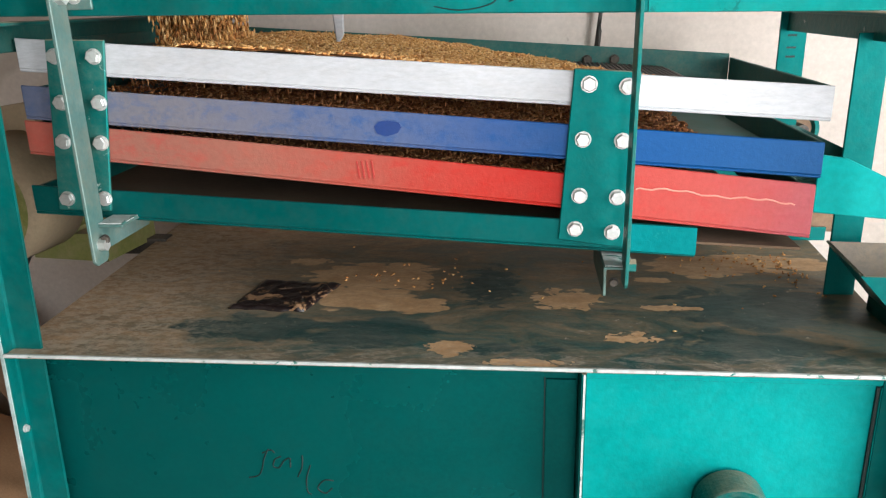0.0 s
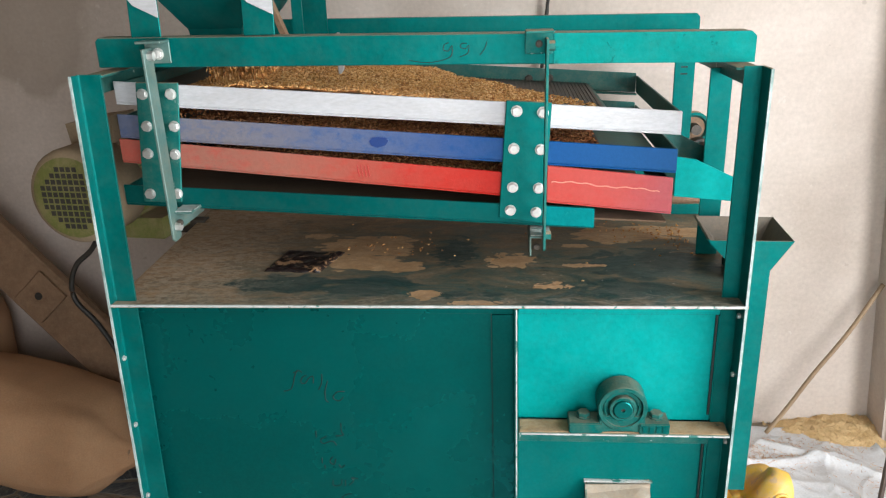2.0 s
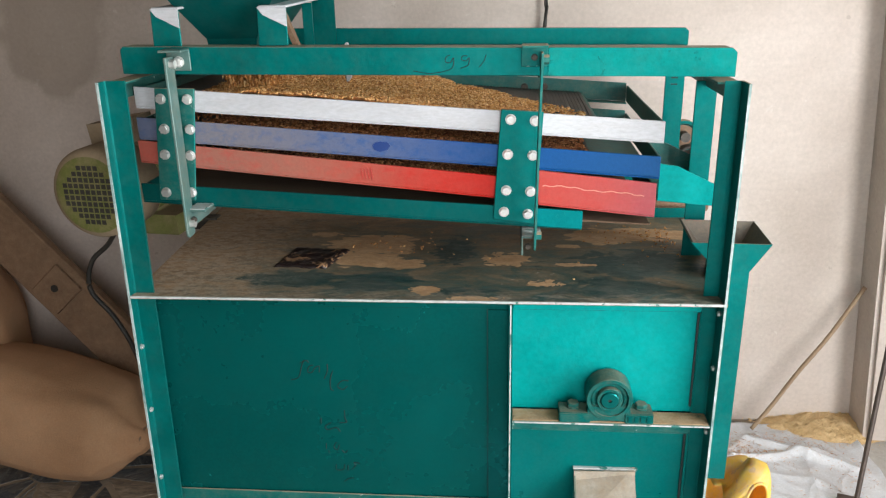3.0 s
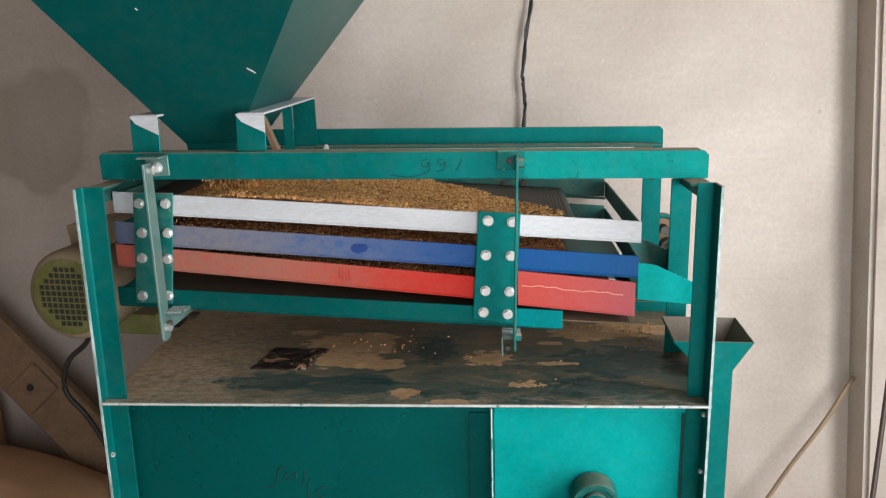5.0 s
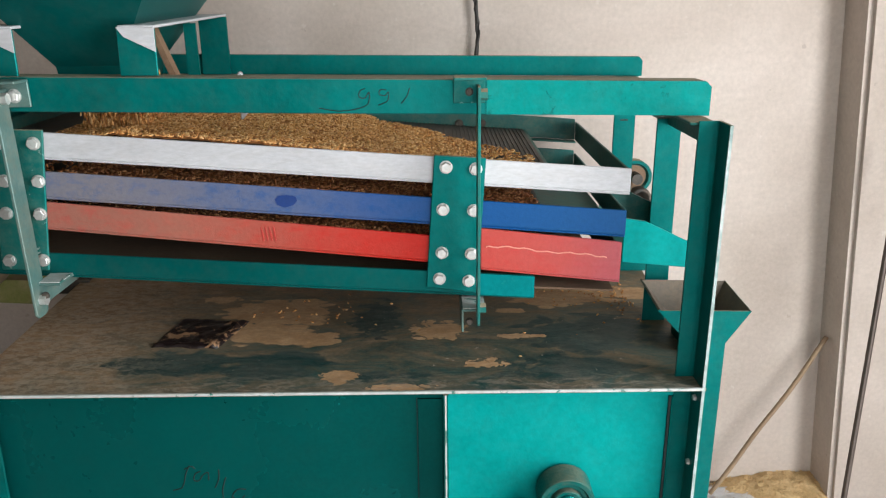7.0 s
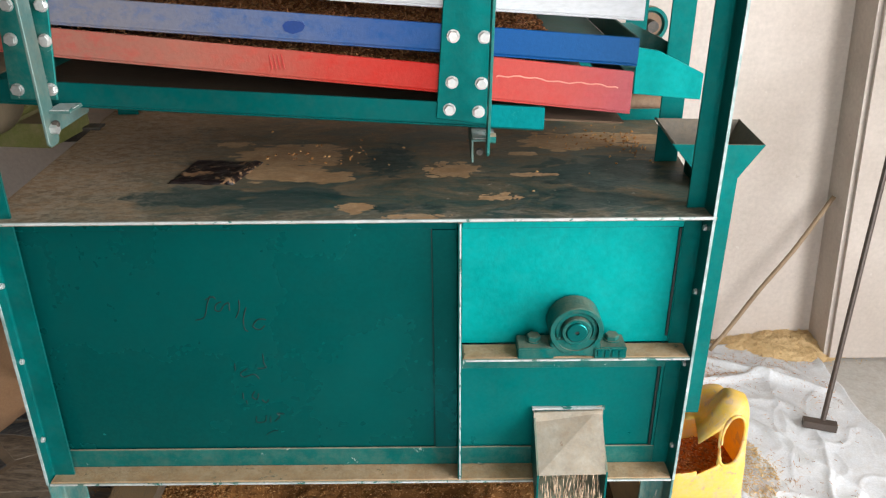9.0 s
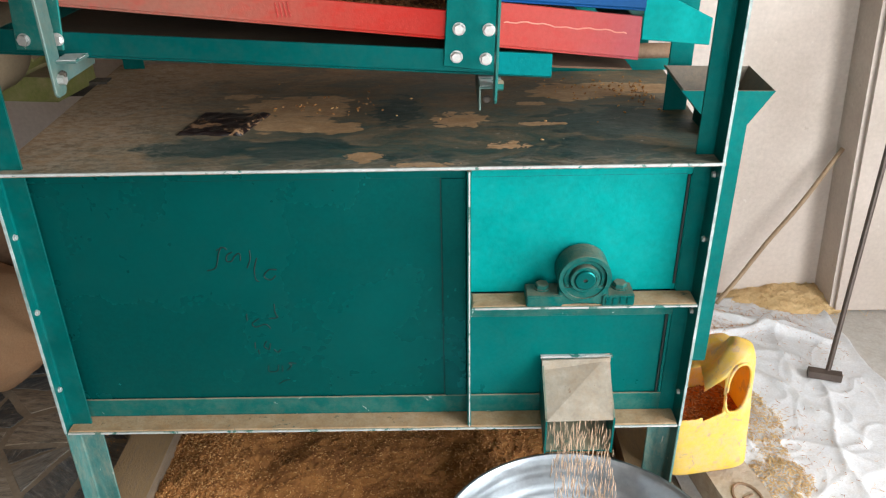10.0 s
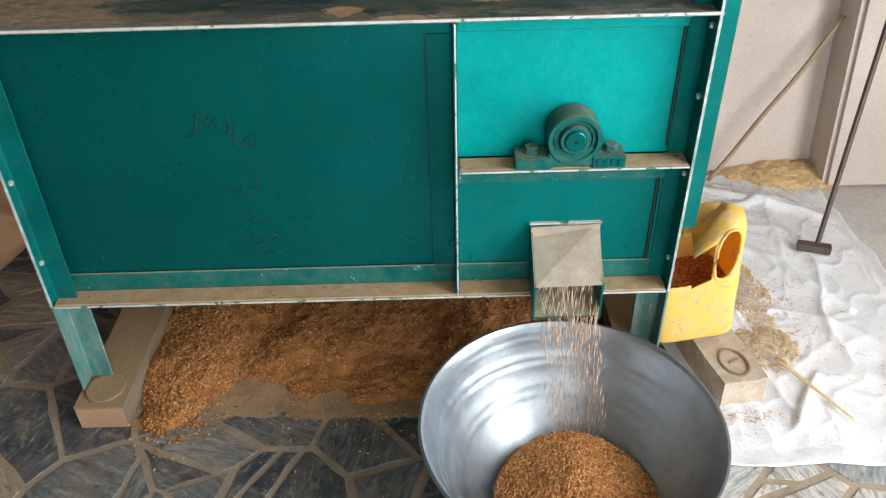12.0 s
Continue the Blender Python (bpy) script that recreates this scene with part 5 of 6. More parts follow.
def brick():
    b = thing("mud_brick", (0.535, 0.06, 0), "grey mud brick with an oval frog, lying under the jerrycan", "brick")
    m = pose(0.524, 0.075, 0, 0, 0, 11)
    bm = soften(box(B(), -0.045, 0.045, -0.11, 0.11, 0.0, 0.072, m), 0.006, 2)
    bmesh.ops.subdivide_edges(bm, edges=bm.edges, cuts=2, use_grid_fill=True)
    for v in bm.verts:
        v.co += 0.005 * Vector((noise.noise(v.co * 30), noise.noise(v.co * 33 + Vector((5, 0, 0))), noise.noise(v.co * 28 + Vector((0, 7, 0))) if v.co.z > 0.01 else 0))
    part("body", bm, brick_mat, b)
    ring = [m @ Vector((0.026 * math.cos(a), -0.06 + 0.036 * math.sin(a), 0.0725)) for a in [2 * math.pi * k / 24 for k in range(25)]]
    part("frog_rim", tube(B(), ring, 0.0034, 6), brown_wood, b, "oval maker's mark pressed in the top")
    part("frog_bar", tube(B(), [m @ Vector((-0.01, -0.06, 0.0725)), m @ Vector((0.012, -0.055, 0.0725))], 0.003, 6), brown_wood, b)


brick()


def scraper():
    s = thing("floor_scraper", (0.89, 0.46, 0.012), "long-handled dark iron floor scraper leaning on the pier", "scraper")
    part("head", soften(box(B(), -0.038, 0.038, -0.011, 0.011, 0.0, 0.019, pose(0.885, 0.455, 0.012, 0, 0, -18)), 0.002), rod_mat, s)
    part("handle", rod(B(), (0.895, 0.462, 0.03), (1.022, 0.68, 0.98), 0.0065, 10), rod_mat, s)


scraper()


def stick():
    pts = smooth_path([(0.725, 0.79, 0.016), (0.8, 0.8, 0.135), (0.88, 0.808, 0.265), (0.95, 0.815, 0.385), (0.995, 0.82, 0.47)], 6)
    bm = tube(B(), [p + Vector((0.0016 * math.sin(i * 0.5), 0, 0.0012 * math.cos(i * 0.7))) for i, p in enumerate(pts)], 0.006, 8)
    solo("wooden_stick", bm, stick_wood, "thin peeled wooden stick leaning in the wall corner", "stick", shade=True)


stick()


def sheet(name, x0, x1, y0, y1, nx, ny, fn, material, label, category, kind="", shade=True):
    bm = B()
    g = []
    for i in range(nx + 1):
        g.append([])
        for k in range(ny + 1):
            x, y = x0 + (x1 - x0) * i / nx, y0 + (y1 - y0) * k / ny
            g[-1].append(bm.verts.new(fn(x, y, i / nx, k / ny)))
    for i in range(nx):
        for k in range(ny):
            bm.faces.new((g[i][k], g[i + 1][k], g[i + 1][k + 1], g[i][k + 1]))
    return solo(name, bm, material, label, category, kind=kind, shade=shade)


def folds(x, y, u, v):
    e = min(u, 1 - u, v, 1 - v)
    def crease(a, b, s):
        return (1 - abs(noise.noise(Vector((x * a + y * b, y * a * 0.7 - x * b, s))))) ** 18

    fine = noise.noise(Vector((x * 17, y * 13 + x * 6, 3)))
    big = noise.noise(Vector((x * 4, y * 4, 5)))
    z = 0.005 + (0.006 * crease(3.2, 1.5, 1) + 0.007 * crease(2.6, -2.4, 2) + 0.003 * crease(9, 5, 3) + 0.0025 * crease(8, -7, 6) + 0.012 * max(0, big)) * min(1, e * 12) + 0.0012 * fine + 0.01 * max(0, 0.04 - e) / 0.04 * (0.5 + fine)
    for ax, ay, bx, by, tall in ((0.7, 0.77, 0.97, 0.6, 0.02), (0.73, 0.5, 0.9, 0.22, 0.014), (0.55, 0.64, 0.9, 0.7, 0.012), (0.62, -0.1, 0.72, 0.05, 0.012)):
        lx, ly = bx - ax, by - ay
        size = math.hypot(lx, ly)
        s = ((x - ax) * lx + (y - ay) * ly) / size ** 2
        off = ((x - ax) * ly - (y - ay) * lx) / size + 0.012 * noise.noise(Vector((x * 7, y * 7, 11)))
        if 0 < s < 1:
            z += tall * math.sin(math.pi * s) ** 0.5 * math.exp(-(off / (0.016 if off > 0 else 0.006)) ** 2)
    return Vector((x + 0.02 * noise.noise(Vector((y * 6, 1, 0))), y + 0.018 * noise.noise(Vector((x * 6, 9, 0))), max(z, 0.004)))


tarp = sheet("tarpaulin", 0.43, 1.02, -0.18, 0.84, 130, 200, folds, tarp_mat, "crumpled white woven plastic tarpaulin on the floor", "tarpaulin")
tarp.modifiers.new("thickness", "SOLIDIFY").thickness = 0.0015


def mound(name, cx, cy, rx, ry, h, material, label, count, size, gm, seed, power=1.6, turn=0.0):
    """A low heap with loose kernels scattered on it."""
    t = thing(name, (cx, cy, 0.0), label, "husks" if "husk" in label else "grain", kind="stuff")
    rng = np.random.default_rng(seed)

    def top(x, y):
        dx, dy = (x - cx) / rx, (y - cy) / ry
        q = dx * dx + dy * dy + 0.5 * noise.noise(Vector((x * 9, y * 9, seed)))
        return h * max(0.0, 1 - max(q, 0)) ** (1 / power) + 0.005 * noise.noise(Vector((x * 34, y * 34, seed))) + 0.005 * noise.noise(Vector((x * 95, y * 95, seed))) + 0.003 * noise.noise(Vector((x * 210, y * 210, seed))) - 0.002

    bm = B()
    n = 270 if h > 0.04 else 50
    g = [[bm.verts.new((cx + rx * 1.3 * (2 * i / n - 1), cy + ry * 1.3 * (2 * k / n - 1), 0)) for k in range(n + 1)] for i in range(n + 1)]
    for row in g:
        for v in row:
            v.co.z = top(v.co.x, v.co.y)
    for i in range(n):
        for k in range(n):
            f = (g[i][k], g[i + 1][k], g[i + 1][k + 1], g[i][k + 1])
            mid = (f[0].co + f[2].co) / 2
            far = ((mid.x - cx) / rx) ** 2 + ((mid.y - cy) / ry) ** 2
            if max(v.co.z for v in f) > 0.0005 and far < 1.3:
                bm.faces.new(f)
    if h > 0.02 or h < 0.01:
        part("heap_body", bm, material, t, shade=True)
    else:
        bm.free()
    pts = []
    while len(pts) < count:
        x, y = cx + rx * 1.35 * rng.uniform(-1, 1), cy + ry * 1.35 * rng.uniform(-1, 1)
        z = top(x, y)
        far = ((x - cx) / rx) ** 2 + ((y - cy) / ry) ** 2
        if (z > 0.0 and far < 1.25) or rng.uniform() < 0.1 * max(0, 1.9 - far):
            pts.append((x, y, max(z, 0.004) + 0.0015))
    hang(new("loose_bits", grains("loose_bits", np.array(pts), size, gm, seed=seed)), t)["kind"] = "stuff"


bits_mat = kernel_material("husk_bits", [(0.26, 0.1, 0.026), (0.48, 0.2, 0.055), (0.62, 0.3, 0.095), (0.8, 0.48, 0.2)], 0.8)
dust_film = surface("husk_dust", (0.27, 0.18, 0.1), (0.42, 0.29, 0.165), 0.95, 0, 16, 170, 0.6, dust=0.3, dust_colour=(0.4, 0.22, 0.08))
husk_body = surface("husk_heap", (0.24, 0.092, 0.024), (0.46, 0.2, 0.055), 0.95, 0, 34, 150, 1.0)
mound("husk_heap", -0.14, 0.43, 0.57, 0.42, 0.05, husk_body, "spread heap of golden husk and chaff under the machine", 30000, (0.006, 0.002), bits_mat, 21)

mound("husk_heap", -0.56, 0.24, 0.12, 0.3, 0.045, husk_body, "drift of golden husk against the timber sleeper", 9000, (0.007, 0.0024), bits_mat, 27)


def film_of_dust(x, y, u, v):
    """Trodden husk dust: fills the joints and thins out at its rim."""
    e = min(x + 0.645, 0.3 - x, 0.9 - y, (y + 0.06 - 0.05 * noise.noise(Vector((x * 5, 0, 4)))) * 1.6)
    z = 0.0046 * min(1.0, max(-1.0, e / 0.06)) + 0.0017 * noise.noise(Vector((x * 13, y * 13, 8))) + 0.0012 * noise.noise(Vector((x * 60, y * 60, 2)))
    return Vector((x, y, z - 0.0006 if x < -0.6 or y > 0.1 else z - 0.0014))


sheet("floor_dust", -0.64, 0.3, -0.13, 0.7, 130, 120, film_of_dust, dust_film, "thin brown film of husk dust on the paving", "dust", kind="stuff")
rng_bits = np.random.default_rng(71)
places = [(x, y, 0.006) for x, y in zip(rng_bits.uniform(-0.63, 0.2, 700), 0.25 - np.abs(rng_bits.normal(0, 0.16, 700)))]
tagged(new("stray_grain", grains("stray_grain", np.array(places), (0.0065, 0.0024), grain_mat, seed=72)), "stray golden kernels on the dusty paving", "grain", kind="stuff")
mound("corner_heap", 0.985, 0.85, 0.22, 0.11, 0.034, pale_husk, "small heap of golden husk in the wall corner", 3000, (0.008, 0.0018), pale_husk, 22)
mound("spilled_husk", 0.655, 0.12, 0.075, 0.08, 0.02, pale_husk, "spilled pale husk on the tarpaulin", 1500, (0.009, 0.0018), pale_husk, 23)
mound("spilled_husk", 0.66, 0.3, 0.07, 0.14, 0.02, pale_husk, "spilled pale husk on the tarpaulin", 1700, (0.009, 0.0018), pale_husk, 24)


def strewn_straw():
    """Straw and chaff scattered over the tarpaulin, thickest along the wall and in its creases."""
    rng = np.random.default_rng(77)
    pts = []
    for cx, cy, sx, sy, count in ((0.66, 0.68, 0.09, 0.035, 420), (0.8, 0.74, 0.12, 0.025, 260), (0.74, 0.42, 0.12, 0.13, 70), (0.78, 0.15, 0.1, 0.12, 40), (0.7, 0.22, 0.05, 0.1, 260), (0.55, -0.07, 0.05, 0.015, 120), (0.93, 0.6, 0.05, 0.08, 120)):
        for _ in range(count):
            x, y = rng.normal(cx, sx), rng.normal(cy, sy)
            if 0.46 < x < 1.0 and -0.14 < y < 0.8:
                pts.append((x, y, folds(x, y, (x - 0.43) / 0.59, (y + 0.18) / 0.98).z + 0.0025))
    tagged(new("strewn_straw", grains("strewn_straw", np.array(pts), (0.012, 0.0009), bits_mat, seed=78)), "short pale straw strewn over the white tarpaulin", "straw", kind="stuff")
    stalk = tube(B(), smooth_path([Vector((0.65, 0.075, 0.022)), Vector((0.69, 0.0, 0.02)), Vector((0.74, -0.085, 0.016))], 5), 0.0021, 7)
    tube(stalk, smooth_path([Vector((0.662, 0.07, 0.02)), Vector((0.7, -0.005, 0.018)), Vector((0.735, -0.07, 0.015))], 5), 0.0013, 6)
    solo("straw_stalk", stalk, straw_mat, "long split straw stalk lying on the tarpaulin", "straw", shade=True)


strewn_straw()
bm = B()
box(bm, 1.0, 1.75, -0.1, 0.86, 0.0, 0.003)
solo("pavement", bm, apron_mat, "pale dusty concrete beside the tarpaulin", "floor", kind="structure")


def sack(name, cx, cy, cz, rx, ry, rz, tilt, turn, label, tie=True):
    s = thing(name, (cx, cy, cz - rz), label, "sack", "full jute sacks")
    m = pose(cx, cy, cz, 0, tilt, turn)
    bm = B()
    bmesh.ops.create_icosphere(bm, subdivisions=5, radius=1)
    for v in bm.verts:
        p = v.co.copy()
        e = 0.72
        q = Vector([math.copysign(abs(c) ** e, c) for c in p])
        pinch = 1.0
        if tie and p.x > 0.55:
            pinch = 1 - 0.75 * ((p.x - 0.55) / 0.45) ** 1.3
        w = math.atan2(q.z, q.y)
        pleat = 0.05 * math.sin(9 * w + 2 * noise.noise(p * 2)) * max(0, p.x - 0.3) if tie else 0
        q = Vector((q.x, q.y * (pinch + pleat), q.z * (pinch + pleat)))
        q += 0.05 * p * noise.noise(p * 2.4) + 0.015 * p * noise.noise(p * 9)
        v.co = m @ Vector((q.x * rx, q.y * ry, q.z * rz))
        v.co.z = max(v.co.z, 0.002)
    part("bag", bm, sack_mat, s, shade=True)
    if tie:
        ring = [m @ Vector((0.93 * rx, 0.035 * math.cos(a), 0.035 * math.sin(a))) for a in [2 * math.pi * k / 16 for k in range(17)]]
        part("tie", tube(B(), ring, 0.004, 6), brown_wood, s)


sack("grain_sack", -1.3, 0.52, 0.185, 0.33, 0.15, 0.155, 9, -8, "full brown jute sack lying tied on the floor")
sack("grain_sack", -1.66, 0.66, 0.3, 0.2, 0.17, 0.3, 0, 10, "full brown jute sack standing behind another", False)


def motor():
    c = Vector((-0.903, 0.275, 0.891))
    mo = thing("electric_motor", (c.x, c.y, 0.78), "dusty olive-green electric motor with a perforated fan cowl", "motor")
    m = Matrix.Translation(c) @ pose(0, 0, 0, 90, 0, -7)
    # cowl: rounded cap with square holes, axis towards the viewer
    part("cowl", lathe(B(), [(0.085, 0.012), (0.094, 0.008), (0.099, 0.0), (0.101, -0.012), (0.101, -0.1), (0.0, -0.1)], 48, m), motor_dust, mo, shade=True)
    grille = part("grille", lathe(B(), [(0.0, 0.0125), (0.07, 0.0125), (0.0855, 0.0115), (0.09, 0.009), (0.09, 0.002), (0.0, 0.002)], 40, m), olive, mo, "olive grille", shade=True)
    for i in range(-5, 5):
        for k in range(-5, 5):
            u, v = (i + 0.5) * 0.0134, (k + 0.5) * 0.0134
            if math.hypot(u, v) < 0.065:
                part("vent_hole", box(B(), u - 0.005, u + 0.005, v - 0.005, v + 0.005, 0.0118, 0.0131, m), black, grille)
    body = lathe(B(), [(0.0, -0.1), (0.092, -0.1), (0.092, -0.24), (0.05, -0.25), (0.0, -0.25)], 40, m)
    part("stator", body, olive, mo, shade=True)
    for k in range(14):
        a = 2 * math.pi * k / 14
        part("cooling_fin", box(B(), 0.09, 0.104, -0.003, 0.003, -0.235, -0.105, m @ Matrix.Rotation(a, 4, "Z")), olive, mo)
    part("terminal_box", soften(box(B(), -0.04, 0.055, 0.085, 0.14, -0.2, -0.09, m @ pose(0, 0, 0, 0, 0, 8)), 0.004), motor_dust, mo)
    part("foot", soften(box(B(), -0.02, 0.125, -0.122, -0.075, -0.24, -0.1, m), 0.012, 2), olive, mo)
    # arms that carry it from the machine frame
    arm = B()
    angle_iron(arm, (-0.83, 0.47, 0.776), (0.112, 0, 0), (0, 1, 0), (0, 0, -1), 0.03, 0.004)
    part("mounting_arm", soften(arm, 0.001), dark_steel, mo)
    pts = smooth_path([(-0.92, 0.4, 0.8), (-0.975, 0.42, 0.725), (-1.021, 0.42, 0.685), (-1.043, 0.42, 0.636), (-1.04, 0.42, 0.59), (-1.0, 0.42, 0.535), (-0.967, 0.42, 0.466), (-0.95, 0.43, 0.38)], 8)
    solo("motor_cable", tube(B(), pts, 0.0062), black, "black rubber cable drooping from the motor", "cable", shade=True)


motor()


def leaning_board():
    b = thing("leaning_board", (-1.2, 0.75, 0.0), "heavy brown wooden board with a bolt hole, leaning by the wall", "board")
    a, e = Vector((-1.62, 0.76, 0.82)), Vector((-0.95, 0.66, 0.12))
    d = (e - a).normalized()
    up = Vector((0.55, 0.12, 0.8))
    up = (up - d * up.dot(d)).normalized()
    out = d.cross(up).normalized()
    if out.y > 0:
        out = -out
    h = 0.075
    bm = prism(B(), [a + up * h, e + up * h, e - up * h, a - up * h], out * 0.035)
    part("board", soften(bm, 0.004), brown_wood, b)
    k = a + d * (a - Vector((-1.33, 0.7, 0.47))).length + out * 0.0355
    part("cleat", soften(prism(B(), [k - d * 0.045 + up * 0.055, k + d * 0.055 + up * 0.055, k + d * 0.055 - up * 0.055, k - d * 0.045 - up * 0.055], out * 0.012), 0.002), brown_wood, b)
    part("bolt_hole", rod(B(), k + out * 0.0105, k + out * 0.0132, 0.011, 14), black, b)


leaning_board()


def pulley():
    p = thing("pulley", (0.41, 0.62, 0.9), "green cast pulley and shaft behind the posts", "pulley")
    m = pose(0.418, 0.645, 0.94, 90, 0, 0)
    part("wheel", lathe(B(), [(0.0, 0.004), (0.026, 0.004), (0.03, 0.012), (0.037, 0.012), (0.033, 0.0), (0.037, -0.012), (0.0, -0.01)], 36, m), green_dusty, p)
    part("belt_web", lathe(B(), [(0.0, 0.0052), (0.0255, 0.0052), (0.0255, 0.0045)], 24, m), brown_wood, p, "brown dusty web of the wheel")
    part("hub", lathe(B(), [(0.0, 0.02), (0.013, 0.02), (0.016, 0.05), (0.022, 0.05), (0.024, 0.046), (0.024, 0.0)], 24, m @ Matrix.Translation((0.012, -0.045, -0.02))), dark_steel, p, shade=True)
    part("shaft", rod(B(), (0.418, 0.61, 0.94), (0.418, 0.7, 0.94), 0.012, 12), dark_steel, p)
    part("bracket", soften(box(B(), 0.38, 0.45, 0.655, 0.68, 0.86, 0.93), 0.003), green, p)


pulley()


def table_litter():
    # a crumpled black plastic bag, folded flat, with a rolled edge
    bm = B()
    nu, nv = 26, 18
    g = []
    for i in range(nu + 1):
        u, row = i / nu, []
        for k in range(nv + 1):
            v = k / nv
            x = -0.482 + 0.11 * u + 0.016 * v + 0.012 * u * v
            y = 0.158 - 0.006 * u + (0.118 - 0.008 * u) * v
            crease = (1 - abs(noise.noise(Vector((x * 34, y * 30, 2))))) ** 6
            rim = 0.006 * math.exp(-((u - 0.9) / 0.05) ** 2) + 0.003 * math.exp(-((v - 0.05) / 0.05) ** 2)
            z = 0.0022 + 0.0026 * crease + 0.7 * rim + 0.001 * noise.noise(Vector((x * 90, y * 90, 4)))
            if i in (0, nu) or k in (0, nv):
                z = 0.0012
                x += 0.004 * noise.noise(Vector((x * 60, y * 60, 7)))
                y += 0.004 * noise.noise(Vector((x * 60, y * 60, 9)))
            row.append(bm.verts.new((x, y, ZT + z)))
        g.append(row)
    for i in range(nu):
        for k in range(nv):
            bm.faces.new((g[i][k], g[i + 1][k], g[i + 1][k + 1], g[i][k + 1]))
    flap = solo("plastic_bag", bm, surface("scuffed_black_plastic", (0.006, 0.004, 0.005), (0.022, 0.012, 0.011), 0.42, 0, 40, 120, 0.5, chip=(0.3, 0.17, 0.09), chip_at=0.54, level=0.5), "crumpled black plastic bag lying flat on the dusty table", "bag", shade=True)
    flap.modifiers.new("thickness", "SOLIDIFY").thickness = 0.0008
    rng = np.random.default_rng(31)
    pts = []
    for cx, cy, sx, sy, n in ((-0.24, 0.3, 0.08, 0.03, 40), (0.28, 0.38, 0.07, 0.04, 90), (0.0, 0.3, 0.3, 0.12, 22), (0.33, 0.33, 0.02, 0.06, 50)):
        for _ in range(n):
            x, y = rng.normal(cx, sx), rng.normal(cy, sy)
            if -0.7 < x < 0.35 and 0.02 < y < 0.58:
                pts.append((x, y, ZT + 0.002))
    ob = new("spilled_kernels", grains("spilled_kernels", np.array(pts), (0.006, 0.0028), bits_mat, seed=32))
    tagged(ob, "stray kernels lying on the dusty table sheet", "grain", kind="stuff")


table_litter()


# ---- moving grain ----
def bed(name, deck, x0, x1, depth, material, gm, label, count, size, seed, reach=None):
    """The layer of grain that lies on a screen and shakes with it."""
    a, b, h = DECKS[deck]
    t = thing(name, SIEVE_BASE, label, "grain", kind="stuff")
    rng = np.random.default_rng(seed)

    def top(x, y):
        u = (x - x0) / (x1 - x0)
        return line(x, a, b) - 0.021 + depth(u) + 0.004 * noise.noise(Vector((x * 22, y * 22, seed)))

    bm = B()
    n, k = 70, 26
    g = [[bm.verts.new((x0 + (x1 - x0) * i / n, Y0 + 0.006 + (Y1 - Y0 - 0.01) * j / k, 0)) for j in range(k + 1)] for i in range(n + 1)]
    for row in g:
        for v in row:
            v.co.z = top(v.co.x, v.co.y) - 0.0015
    for i in range(n):
        for j in range(k):
            u = (i + 0.5) / n
            if depth(u) > 0.0035 and not (reach and g[i][j].co.y > reach(g[i][j].co.x) - 0.02):
                bm.faces.new((g[i][j], g[i + 1][j], g[i + 1][j + 1], g[i][j + 1]))
    part("layer", bm, material, t, shade=True)
    pts = []
    while len(pts) < count:
        x, y = rng.uniform(x0, x1), rng.uniform(Y0 + 0.008, Y1 - 0.006)
        u = (x - x0) / (x1 - x0)
        if reach and y > reach(x) + 0.03 * noise.noise(Vector((x * 30, y * 30, seed))):
            continue
        if rng.uniform() < max(0.0, min(1.0, depth(u) / 0.006)):
            pts.append((x, y, top(x, y) + 0.001))
    hang(new("kernels", grains("kernels", np.array(pts), size, gm, seed=seed)), t)["kind"] = "stuff"
    return t


bed_body = surface("grain_layer", (0.38, 0.155, 0.042), (0.52, 0.23, 0.068), 0.9, 0, 40, 230, 0.4)
bed_dark = surface("dark_grain_layer", (0.2, 0.075, 0.028), (0.32, 0.135, 0.05), 0.9, 0, 40, 230, 1.0)
beds = [
    bed("upper_grain", 0, -0.6, 0.155, lambda u: 0.02 * min(1, u * 6) * max(0, 1 - max(0, u - 0.45) / 0.42) ** 0.8 + 0.0028 * (u < 0.98), bed_body, husk_mat, "thick layer of golden grain on the upper sieve", 17000, (0.0085, 0.003), 41, lambda x: 0.6 if x < -0.17 else 0.5 - 0.8 * (x + 0.17)),
    bed("middle_grain", 1, -0.66, 0.14, lambda u: 0.008 * (0.35 + 0.65 * min(1, u * 1.6)), bed_dark, grain_dark, "brown grain layer on the middle sieve", 9000, (0.008, 0.003), 42),
    bed("lower_grain", 2, -0.66, 0.15, lambda u: 0.008 * (0.3 + 0.7 * min(1, u * 1.6)), bed_dark, grain_dark, "brown grain layer on the lower sieve", 8000, (0.007, 0.003), 43),
]


def cluster(name, count, spread, size, material, label, seed):
    """Falling kernels, one rigid handful, drawn out along their way down."""
    rng = np.random.default_rng(seed)
    pts = rng.uniform(-0.5, 0.5, (count, 3)) * spread
    ways = np.column_stack([rng.normal(0, 0.08, count), rng.normal(0, 0.08, count), np.ones(count)])
    ob = new(name, grains(name, pts, size, material, ways, seed))
    return tagged(ob, label, "grain", "falling grain handfuls", "stuff")


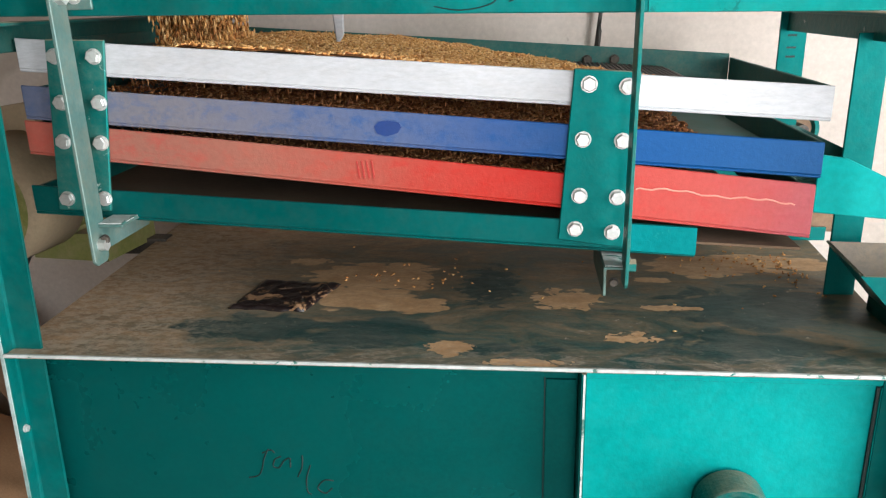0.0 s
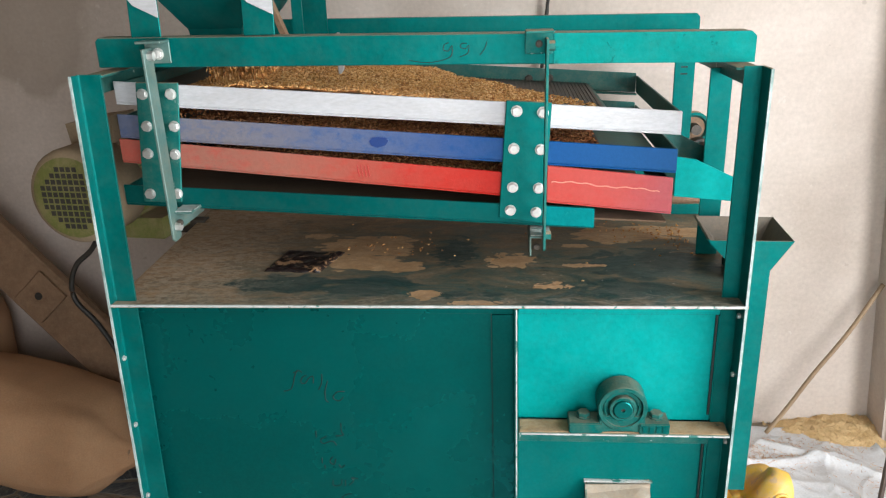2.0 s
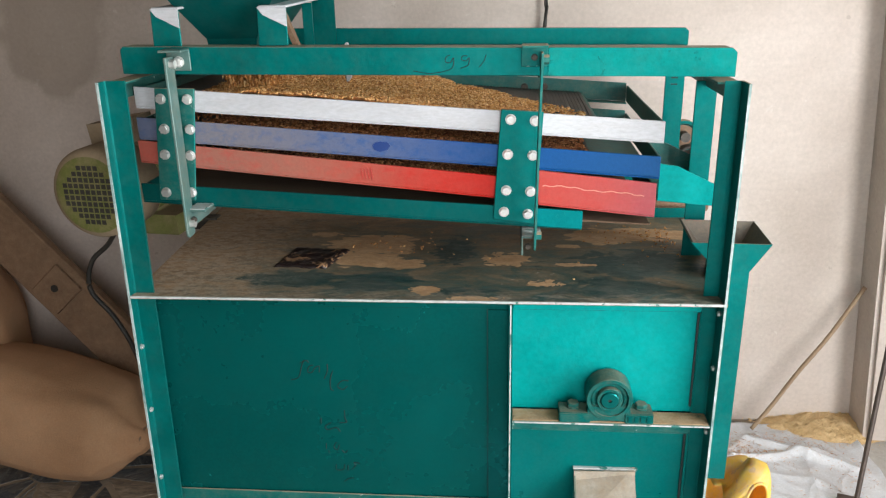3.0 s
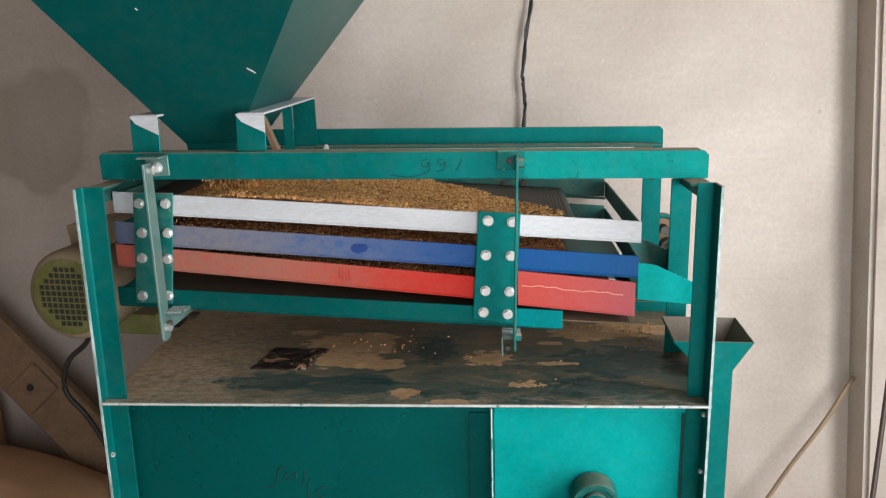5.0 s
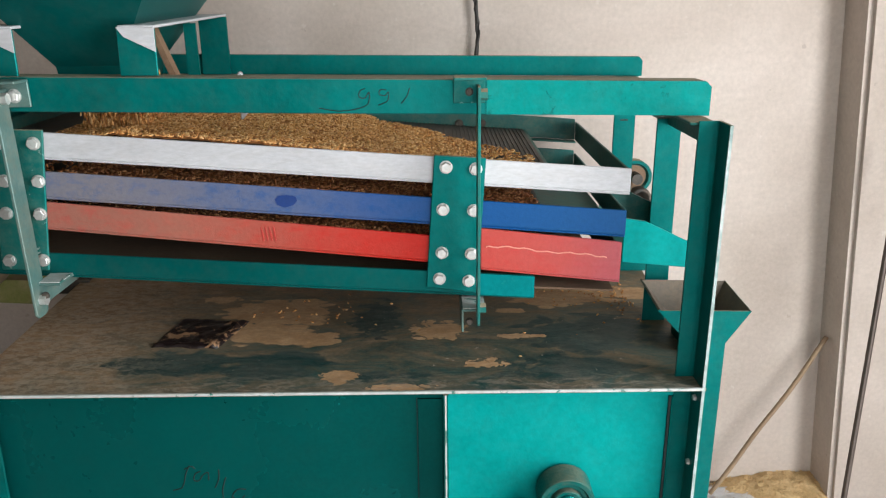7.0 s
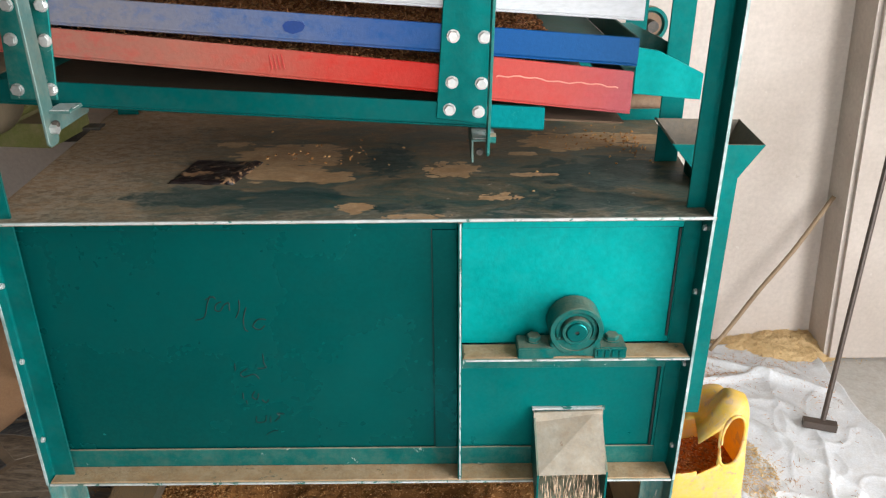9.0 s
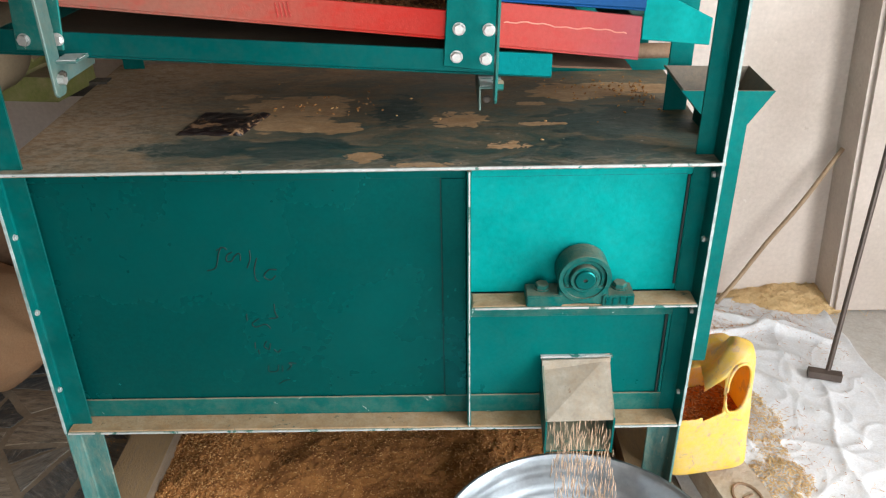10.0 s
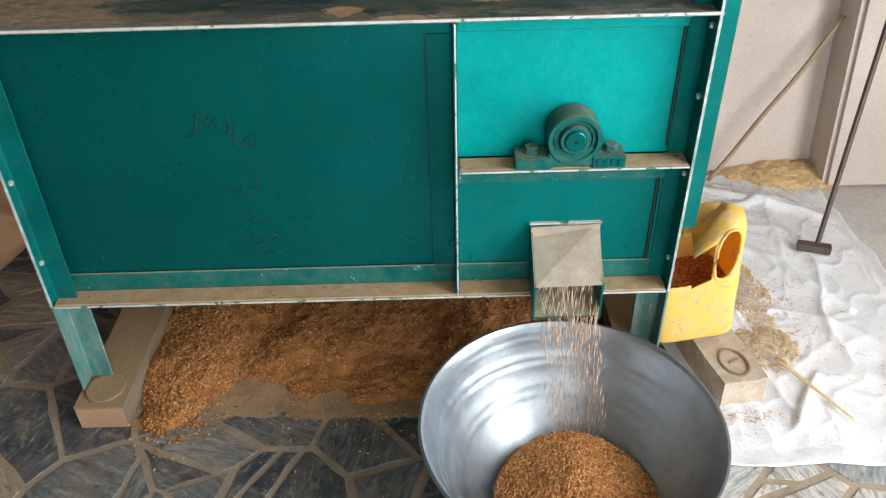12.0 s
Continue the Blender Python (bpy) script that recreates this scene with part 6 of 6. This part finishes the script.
CHUTE_STEPS, FEED_STEPS, DROP_STEPS = 8, 6, 6
chute_falls = [cluster("falling_grain", 120, (0.1, 0.026, 0.085), (0.026, 0.0014), fall_mat, "handful of cleaned grain falling from the chute", 60 + i) for i in range(CHUTE_STEPS)]
feed_falls = [cluster("feed_grain", 900, (0.095, 0.12, 0.03), (0.011, 0.0032), husk_mat, "handful of golden grain falling from the feed hopper", 80 + i) for i in range(FEED_STEPS)]
drop_falls = [[cluster("sifted_grain", 160, (0.72, 0.36, 0.016), (0.008, 0.0026), grain_dark, "sparse kernels dropping through a sieve", 100 + 10 * d + i) for i in range(DROP_STEPS)] for d in range(2)]


# ---- floor stones ----
def paving(floor):
    rng = random.Random(12)
    seeds = []
    step = 0.15
    for i in range(-21, 13):
        for k in range(-19, 8):
            seeds.append((i * step + rng.uniform(-0.11, 0.11) + 0.06 * (k % 2), k * step + rng.uniform(-0.11, 0.11)))
    cells = []
    for cx, cy in seeds:
        if not (-3.1 < cx < 1.9 and -2.8 < cy < 0.95) or (cx > 0.93 and cy > -0.12):
            continue
        poly = [Vector((cx - 0.3, cy - 0.3)), Vector((cx + 0.3, cy - 0.3)), Vector((cx + 0.3, cy + 0.3)), Vector((cx - 0.3, cy + 0.3))]

        def cut(poly, nrm, lim):
            out = []
            for p, q in zip(poly, poly[1:] + poly[:1]):
                dp, dq = nrm.dot(p) - lim, nrm.dot(q) - lim
                if dp <= 0:
                    out.append(p)
                if dp * dq < 0:
                    out.append(p + (q - p) * (dp / (dp - dq)))
            return out

        gap = rng.uniform(0.001, 0.006)
        for ox, oy in seeds:
            if (ox, oy) == (cx, cy) or abs(ox - cx) > 0.6 or abs(oy - cy) > 0.6:
                continue
            nrm = Vector((ox - cx, oy - cy))
            mid = Vector((cx, cy)) + nrm / 2
            nrm.normalize()
            poly = cut(poly, nrm, nrm.dot(mid) - gap - rng.uniform(0.0, 0.004))
            if len(poly) < 3:
                break
        if len(poly) < 3:
            continue
        if rng.random() < 0.8:
            a = rng.uniform(0, math.pi)
            nrm = Vector((math.cos(a), math.sin(a)))
            at = nrm.dot(Vector((cx, cy))) + rng.uniform(-0.02, 0.02)
            cells += [cut(poly, nrm, at - rng.uniform(0.003, 0.012)), cut(poly, -nrm, -at - 0.004)]
        else:
            cells.append(poly)
    verts, faces = [], []
    outer_stone = surface("outer_marble", (0.05, 0.055, 0.06), (0.15, 0.14, 0.13), 0.5, 0, 5, 60, 0.1, dust=0.4)
    for poly in cells:
        if len(poly) < 3:
            continue
        cx, cy = sum(p.x for p in poly) / len(poly), sum(p.y for p in poly) / len(poly)
        h = 0.0014 + rng.uniform(0, 0.001)
        if not (-1.65 < cx < 1.2 and -0.5 < cy < 0.8):
            k = len(verts)
            verts += [(p.x, p.y, h) for p in poly]
            faces.append(tuple(range(k, k + len(poly))))
            continue
        # broken edges: each side gets a few uneven points
        chipped = []
        for p, q in zip(poly, poly[1:] + poly[:1]):
            side = q - p
            count = max(1, int(side.length / 0.03))
            across = Vector((-side.y, side.x)).normalized() if side.length > 1e-6 else Vector((0, 0))
            for s in range(count):
                chipped.append(p + side * (s / count) + across * rng.uniform(-0.0005, 0.0045) * (s > 0 or 0.5))
        poly = chipped
        bm = B()
        lo = [bm.verts.new((p.x - cx, p.y - cy, -0.004)) for p in poly]
        hi = [bm.verts.new(((p.x - cx) * 0.985, (p.y - cy) * 0.985, h)) for p in poly]
        bm.faces.new(hi)
        for i in range(len(lo)):
            bm.faces.new((lo[i], lo[(i + 1) % len(lo)], hi[(i + 1) % len(lo)], hi[i]))
        # stones towards the daylight take the paler tones with light in them
        ob = new("paving_stone", mesh_of("paving_stone", bm, pale_lit_stone if cx > 0.3 else stone_mat))
        ob.location = (cx, cy, 0)
        ob.parent = floor
    me = bpy.data.meshes.new("outer_paving")
    me.from_pydata(verts, [], faces)
    me.materials.append(outer_stone)
    rest = new("outer_paving", me)
    rest.parent = floor
    tagged(rest, "more broken marble paving", kind="stuff")


paving(floor)


# ---- what moves ----
def motions():
    times = [i / FPS for i in range(12 * FPS + 1)]

    def shake(t):
        return 0.0045 * math.cos(2 * math.pi * 5.83 * (t - 1.0))

    for ob in [sieve] + beds:
        walk(ob, [(t, Matrix.Translation(SIEVE_BASE + Vector((shake(t), 0, -0.06 * shake(t))))) for t in times])
    for ob in hangers:
        b = BASES[ob]
        walk(ob, [(t, pose(b.x, b.y, b.z, 0, -math.degrees(shake(t) / 0.31), 0)) for t in times])

    def loop(obs, place, steps, tilt=0.0):
        for i, ob in enumerate(obs):
            walk(ob, [(t, Matrix.Translation(place((round(t * FPS) + i) % steps)) @ pose(0, 0, 0, 0, tilt, 0)) for t in times])

    def chute(k):
        # out along the chute floor, over its lip and down into the heap
        if k < 2:
            return (Vector((0.187, 0.1, 0.34)), Vector((0.187, 0.01, 0.297)))[k]
        s = (k - 2) / 30
        return Vector((0.187 + 0.12 * s, -0.028 - 0.62 * s, 0.275 - 0.5 * s - 4.9 * s * s))

    def feed(k):
        s = k / 30
        return Vector((-0.515 + 0.08 * s, 0.25, max(1.124, 1.192 - 0.3 * s - 4.9 * s * s)))

    def drop(d):
        a, b, h = DECKS[d]
        return lambda k: Vector((-0.28, 0.32, line(-0.28, a, b) - 0.03 - 0.0085 * k))

    loop(chute_falls, chute, CHUTE_STEPS)
    loop(feed_falls, feed, FEED_STEPS)
    for d in range(2):
        loop(drop_falls[d], drop(d), DROP_STEPS, 4.3)


motions()
